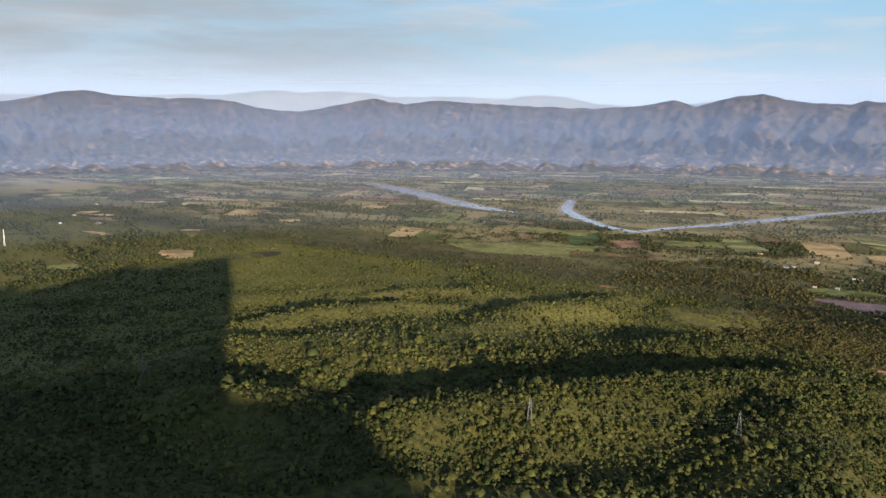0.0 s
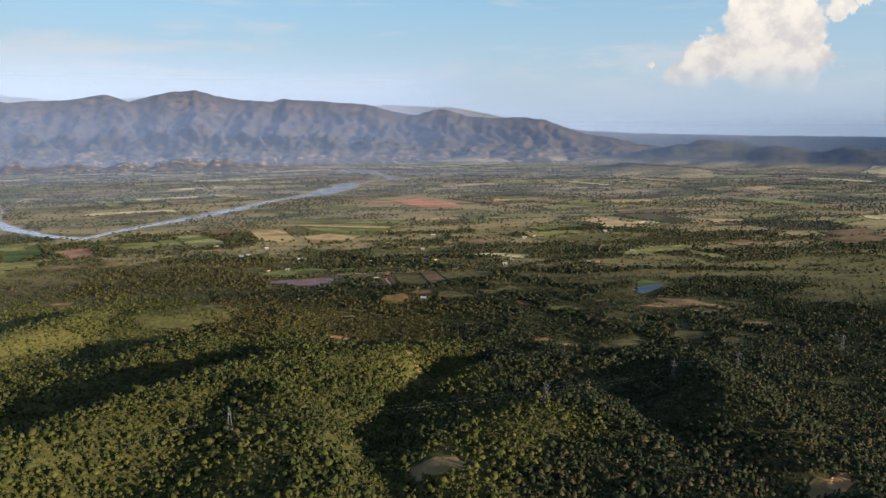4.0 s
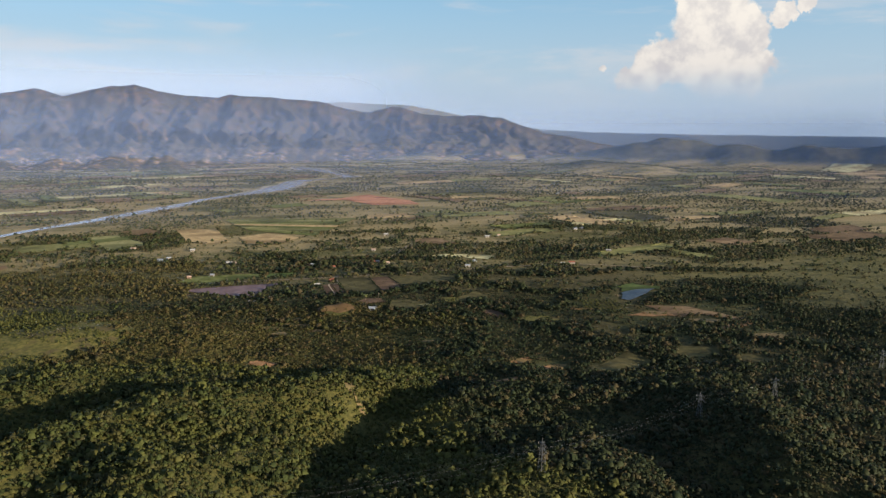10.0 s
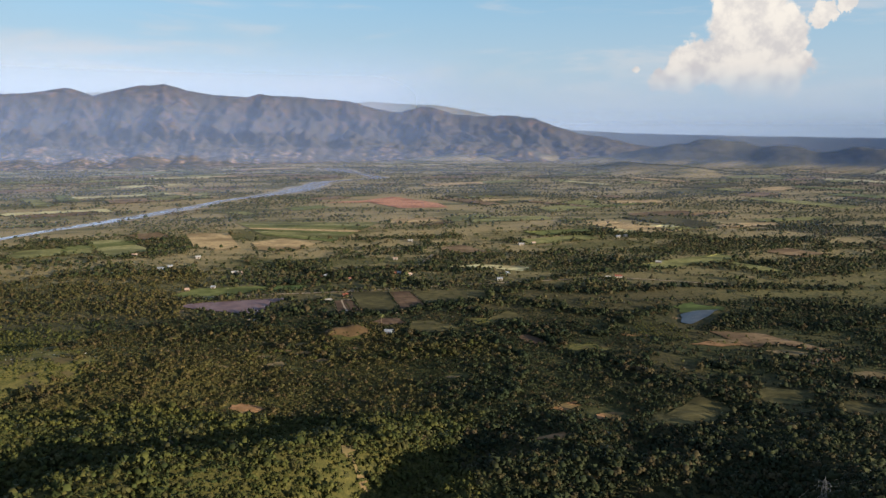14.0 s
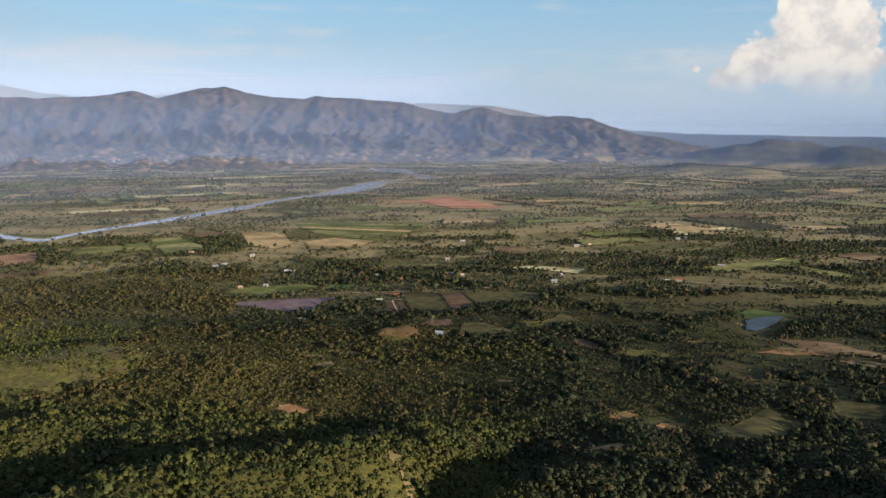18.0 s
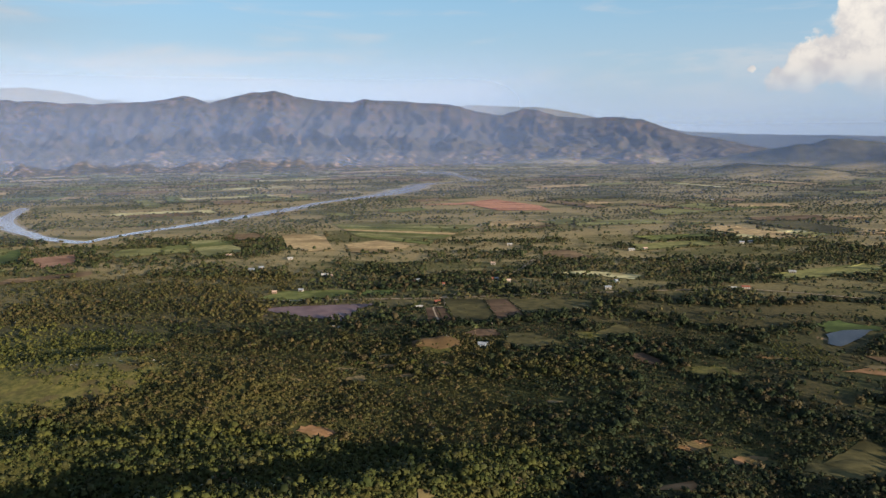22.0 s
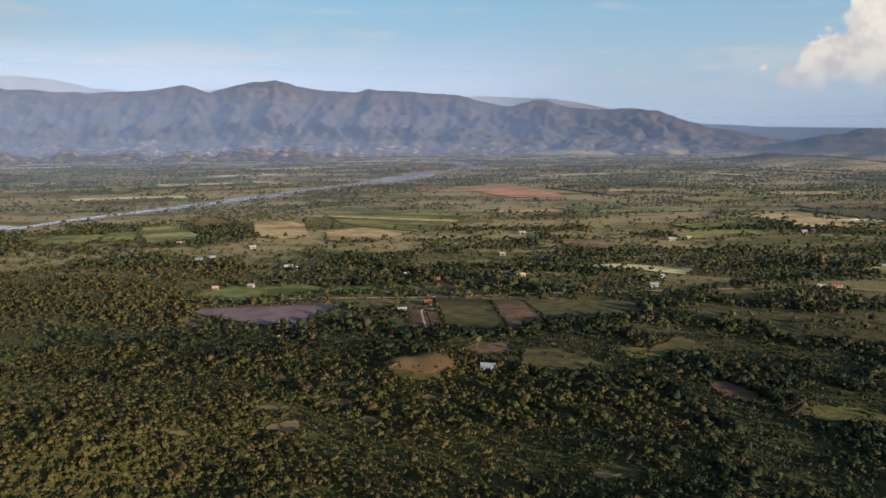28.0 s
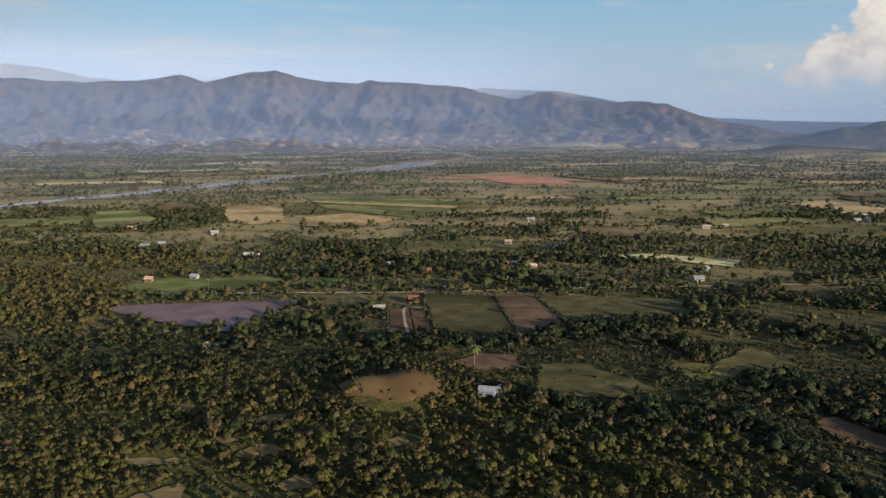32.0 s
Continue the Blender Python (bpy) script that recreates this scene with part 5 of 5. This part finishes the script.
# ---- power line over the hills ----
def pylon(px, py, turn, height=14.0):
    p = thing("pylon", "grey galvanised steel lattice pylon on a wooded hill", "pylon", "pylons of the power line")
    foot, head = 1.25, 0.32
    at = lambda k, t: Vector(((foot + (head - foot) * t) * (-1, 1, 1, -1)[k], (foot + (head - foot) * t) * (-1, -1, 1, 1)[k], height * t))
    for k in range(4):
        part("leg", rodded(at(k, 0), at(k, 0.97), 0.08, 0.06), M["steel"], p)
        for n in range(6):
            t0, t1 = n / 6.2, (n + 1) / 6.2
            bm = rodded(at(k, t0), at((k + 1) % 4, t1), 0.035, sides=3)
            rod(bm, at((k + 1) % 4, t0), at(k, t1), 0.035, sides=3)
            part("brace", bm, M["steel"], p)
    part("peak", rodded((0, 0, height * 0.96), (0, 0, height * 1.06), 0.12, 0.05), M["steel"], p)
    for z in (0.76, 0.90):
        arm = part("cross_arm", rod(rodded((-2.2, 0, height * z), (2.2, 0, height * z), 0.08), (-2.2, 0, height * z), (0, 0, height * (z + 0.06)), 0.05), M["steel"], p)
        for x in (-2.1, 2.1):
            bm = bmesh.new()
            for n in range(4):
                rod(bm, (x, 0, height * z - 0.09 - 0.18 * n), (x, 0, height * z - 0.25 - 0.18 * n), 0.13, 0.05, 6)
            part("insulator", bm, M["ceramic"], arm, "ribbed grey insulator string")
    p.matrix_world = Matrix.Translation(spot(px, py, -0.2)) @ pose(0, 0, 0, 0, 0, turn)
    return p


LINE = ((-900, -400), (-542, -353), (-251, -297), (-151, -237), (48, -196), (182, -110), (258, -79), (420, 0))
pylons = [pylon(px, py, math.degrees(math.atan2(LINE[min(k + 1, 7)][1] - LINE[max(k - 1, 0)][1], LINE[min(k + 1, 7)][0] - LINE[max(k - 1, 0)][0])) + 90) for k, (px, py) in enumerate(LINE)]
bpy.context.view_layer.update()
for a, b in zip(pylons, pylons[1:]):
    for x, z in ((-2.1, 9.85), (2.1, 9.85), (-2.1, 11.8), (2.1, 11.8)):
        start, end = a.matrix_world @ Vector((x, 0, z)), b.matrix_world @ Vector((x, 0, z))
        bm = bmesh.new()
        pts = [start.lerp(end, t) - Vector((0, 0, 4 * 0.03 * (end - start).length * t * (1 - t))) for t in np.linspace(0, 1, 17)]
        for p0, p1 in zip(pts, pts[1:]):
            rod(bm, p0, p1, 0.011, sides=3)
        me = bpy.data.meshes.new("power_cable")
        bm.to_mesh(me), bm.free()
        me.materials.append(M["cable"])
        tagged(new("power_cable", me), "thin grey power cable slung between two pylons", "cable", "cables of the power line")

mast = thing("radio_mast", "tall white lattice radio mast on the plain", "mast")
for k in range(3):
    a = 2 * math.pi * k / 3
    b = a + 2 * math.pi / 3
    part("leg", rodded((1.2 * math.cos(a), 1.2 * math.sin(a), 0), (0.3 * math.cos(a), 0.3 * math.sin(a), 25), 0.22, 0.16), M["mast"], mast)
    for n in range(8):
        r0, r1 = 1.2 - 0.9 * n / 8, 1.2 - 0.9 * (n + 1) / 8
        part("brace", rodded((r0 * math.cos(a), r0 * math.sin(a), 25 * n / 8), (r1 * math.cos(b), r1 * math.sin(b), 25 * (n + 1) / 8), 0.12), M["mast"], mast)
for z in (20, 23):
    part("antenna", boxed(-0.5, 0.5, -0.75, -0.45, z, z + 1.8), M["mast"], mast, "white panel antenna")
mast.matrix_world = Matrix.Translation(spot(-1499, -29, -0.2))


def utility_pole(px, py, turn):
    p = thing("utility_pole", "thin grey wooden utility pole with a crossarm", "pole", "utility poles")
    part("shaft", rodded((0, 0, 0), (0, 0, 7.5), 0.09, 0.06, 7), M["thin_pole"], p)
    arm = part("cross_arm", boxed(-0.8, 0.8, -0.06, 0.06, 6.9, 7.03), M["post"], p)
    for x in (-0.7, 0, 0.7):
        part("insulator", rodded((x, 0, 7.03), (x, 0, 7.22), 0.05, 0.03), M["ceramic"], arm)
    p.matrix_world = Matrix.Translation(spot(px, py, -0.2)) @ pose(0, 0, 0, 0, 0, turn)


for px, py, turn in ((35, 506, 0), (30, 309, 20), (-28, 446, 0), (5, 452, 0), (-90, 446, 0), (-150, 442, 0), (90, 462, 0)):
    utility_pole(px, py, turn)


# ---- fences and live hedges of the pastures ----
def fence(a, b, label):
    a, b = Vector((a[0] * S, a[1] * S)), Vector((b[0] * S, b[1] * S))
    f = thing("fence", label, "fence")
    count = int((b - a).length / 2.6)
    f.location = (a.x, a.y, float(land(a.x, a.y)))
    tops = []
    post_mesh = None
    for k in range(count + 1):
        p = a.lerp(b, k / count)
        z = float(land(p.x, p.y)) - f.location.z
        if post_mesh is None:
            ob = part("post", rodded((0, 0, -0.2), (0, 0, 1.35), 0.09, 0.07), M["post"], f)
            post_mesh = ob.data
        else:
            ob = new("post", post_mesh)
            ob.parent = f
        ob.location = (p.x - a.x, p.y - a.y, z)
        tops.append(Vector((p.x - a.x, p.y - a.y, z)))
    for h in (0.5, 0.85, 1.2):
        bm = bmesh.new()
        for p0, p1 in zip(tops, tops[1:]):
            rod(bm, p0 + Vector((0, 0, h)), p1 + Vector((0, 0, h)), 0.015, sides=3)
        part("wire", bm, M["cable"], f)


FENCES = (((-32, 402), (-28, 345)), ((-12, 440), (-3, 350)), ((32, 434), (39, 346)), ((58, 435), (67, 370)), ((-28, 345), (39, 344)), ((-34, 440), (30, 436)))
for a, b in FENCES:
    fence(a, b, "wooden post and wire fence along a pasture")
rng = np.random.default_rng(77)
hx, hy = [], []
for (x0, y0), (x1, y1) in FENCES[:4]:
    t = np.linspace(0, 1, int(math.hypot(x1 - x0, y1 - y0) / 1.3))
    hx.append((x0 + (x1 - x0) * t + rng.normal(0, 0.35, t.shape)) * S), hy.append((y0 + (y1 - y0) * t + rng.normal(0, 0.35, t.shape)) * S)
hx, hy = np.concatenate(hx), np.concatenate(hy)
size = rng.uniform(0.9, 1.9, hx.shape)
grove("live_hedge", MID_CROWNS, hx, hy, size, size * 1.2, M["leaf_dark"], "scrubby live hedge growing along fences", "hedge")
# an orchard in rows, and bushes in the pastures
gx, gy = np.meshgrid(np.arange(0, 34, 3.6), np.arange(0, 46, 3.4))
ox, oy = 206 + gx.ravel() + 0.18 * gy.ravel() + rng.normal(0, 0.25, gx.size), 178 + gy.ravel() - 0.10 * gx.ravel() + rng.normal(0, 0.25, gx.size)
size = rng.uniform(1.7, 2.5, ox.shape)
grove("orchard_trees", MID_CROWNS, ox, oy, size, size, M["leaf"], "young orchard planted in straight rows", "orchard")
bx, by = rng.uniform(-40, 330, 420) * S, rng.uniform(345, 440, 420) * S
ok = clear_of(bx, by) | (bx > 0)
size = rng.uniform(0.6, 1.6, bx.shape)
grove("bushes", MID_CROWNS, bx[ok], by[ok], size[ok], size[ok], M["leaf"], "small bushes scattered over dry pastures", "bushes")

# low scrub over the open slopes
sx, sy = [], []
for cx, cy, a, b, count in ((-250, 118, 62, 46, 1300), (-240, 170, 17, 9, 60), (190, 210, 24, 12, 60), (120, 300, 20, 11, 40), (-560, 60, 40, 20, 180), (-620, 20, 30, 16, 110), (-14, 268, 24, 13, 45), (66, 286, 24, 16, 14), (250, 160, 30, 24, 60), (330, 200, 40, 26, 90)):
    t, r = rng.uniform(0, 2 * math.pi, count), np.sqrt(rng.random(count))
    sx.append((cx + a * r * np.cos(t)) * S), sy.append((cy + b * r * np.sin(t)) * S)
sx, sy = np.concatenate(sx), np.concatenate(sy)
kept = fbm(sx / 16, sy / 16, 51, 3) > 0.44
sx, sy = sx[kept], sy[kept]
size = rng.lognormal(0.35, 0.35, sx.shape)
grove("scrub", MID_CROWNS, sx, sy, size, size * 0.9, M["leaf"], "low scrub dotted over grassy slopes", "scrub")


# ---- rocks on the grassy slope ----
def rock_mesh(seed):
    r = random.Random(seed)
    bm = bmesh.new()
    bmesh.ops.create_icosphere(bm, subdivisions=2, radius=1.0)
    for v in bm.verts:
        v.co *= 0.75 + 0.5 * noise.noise(v.co * 1.3 + Vector((seed * 7, 0, 0))) + r.uniform(-0.05, 0.05)
        v.co.z *= 0.6
    me = bpy.data.meshes.new("rock")
    bm.to_mesh(me), bm.free()
    me.materials.append(M["rock"])
    return me


rocks = [rock_mesh(k) for k in range(4)]
pick = random.Random(9)
for k in range(34):
    a, r = pick.uniform(0, 6.28), math.sqrt(pick.random())
    px, py = (-240 + 44 * r * math.cos(a), 140 + 30 * r * math.sin(a)) if k < 26 else (-112 + pick.uniform(-4, 4), 332 + pick.uniform(-3, 3))
    ob = tagged(new("boulder", rocks[k % 4]), "pale weathered limestone boulder on a grassy slope" if k < 26 else "pale boulder at the outlet of a flooded field", "boulder", "boulders on the slope" if k < 26 else "boulders at the outlet")
    ob.matrix_world = Matrix.Translation(spot(px, py, 0.1)) @ pose(0, 0, 0, 0, 0, pick.uniform(0, 360)) @ Matrix.Diagonal((*[pick.uniform(0.3, 0.9) * (1 if k < 26 else 1.6)] * 3, 1))


# ---- palms by the farm ----
def palm(px, py, height):
    p = thing("palm_tree", "tall palm with drooping fronds beside a farm", "palm")
    part("trunk", rod(rodded((0, 0, 0), (0.15, 0, height * 0.6), 0.22, 0.17, 7), (0.15, 0, height * 0.6), (0.1, 0, height), 0.17, 0.13, 7), M["bark"], p)
    for k in range(15):
        bm = bmesh.new()
        a, lift = 2 * math.pi * k / 15 + 0.3 * (k % 3), (0.9, 0.35, -0.1)[k % 3]
        last = None
        for n in range(7):
            t = n / 6
            r = 2.6 * t
            c = Vector((0.1 + math.cos(a) * r, math.sin(a) * r, height + lift * 2.0 * t - 2.1 * t * t))
            side = Vector((-math.sin(a), math.cos(a), 0)) * (0.10 + 0.55 * math.sin(math.pi * min(1, t * 0.92 + 0.06)))
            row = [bm.verts.new(c + side - Vector((0, 0, 0.22 * t + 0.08))), bm.verts.new(c), bm.verts.new(c - side - Vector((0, 0, 0.22 * t + 0.08)))]
            if last:
                bm.faces.new((last[0], last[1], row[1], row[0])), bm.faces.new((last[1], last[2], row[2], row[1]))
            last = row
        part("frond", bm, M["palm"], p)
    p.matrix_world = Matrix.Translation(spot(px, py, -0.1))


palm(14, 303, 7.5)
palm(60, 505, 7.0)


# ---- single trees of the nearest wood ----
def tree_kind(k):
    r = random.Random(300 + k)
    t = thing("tree", "small broad-crowned olive-green tree in dry wood", "tree", "trees of the nearest wood")
    bm = rodded((0, 0, -0.06), (0.02, 0.01, 0.40), 0.035, 0.022, 6)
    for n in range(4):
        a = 2 * math.pi * n / 4 + r.uniform(-0.4, 0.4)
        rod(bm, (0.02, 0.01, 0.30 + 0.03 * n), (0.24 * math.cos(a), 0.24 * math.sin(a), r.uniform(0.5, 0.66)), 0.016, 0.006, 4)
    part("trunk", bm, M["bark"], t)
    v, f, nv = crown_shape(r, 6, 200, 0.060, 9)
    crown = new("crown", mesh_of("crown", v, f, (M["leaf_dry"], M["leaf"], M["leaf_dark"])[k % 3], True))
    crown.data.normals_split_custom_set_from_vertices(nv.astype(np.float32))
    crown.parent = t
    return t


kinds = [tree_kind(k) for k in range(8)]
order = np.random.default_rng(4).permutation(len(TREES))
extra = []
for n, i in enumerate(order):
    tx, ty, w, h = (float(v) for v in TREES[i])
    if n >= 300:
        extra.append(TREES[i])
        continue
    m = Matrix.Translation((tx, ty, float(land(tx, ty)))) @ pose(0, 0, 0, 0, 0, (n * 137.5) % 360) @ Matrix.Diagonal((w, w, h, 1))
    if n < 8:
        kinds[n].matrix_basis = m
    else:
        src = kinds[n % 8]
        keep = src.matrix_basis.copy()
        src.matrix_basis = Matrix.Identity(4)
        copy_thing(src, m)
        src.matrix_basis = keep
if extra:
    e = np.array(extra)
    grove("forest", NEAR_CROWNS, e[:, 0], e[:, 1], e[:, 2], e[:, 3], M["leaf_dry"], "small olive-green trees of a dry wood", "forest")
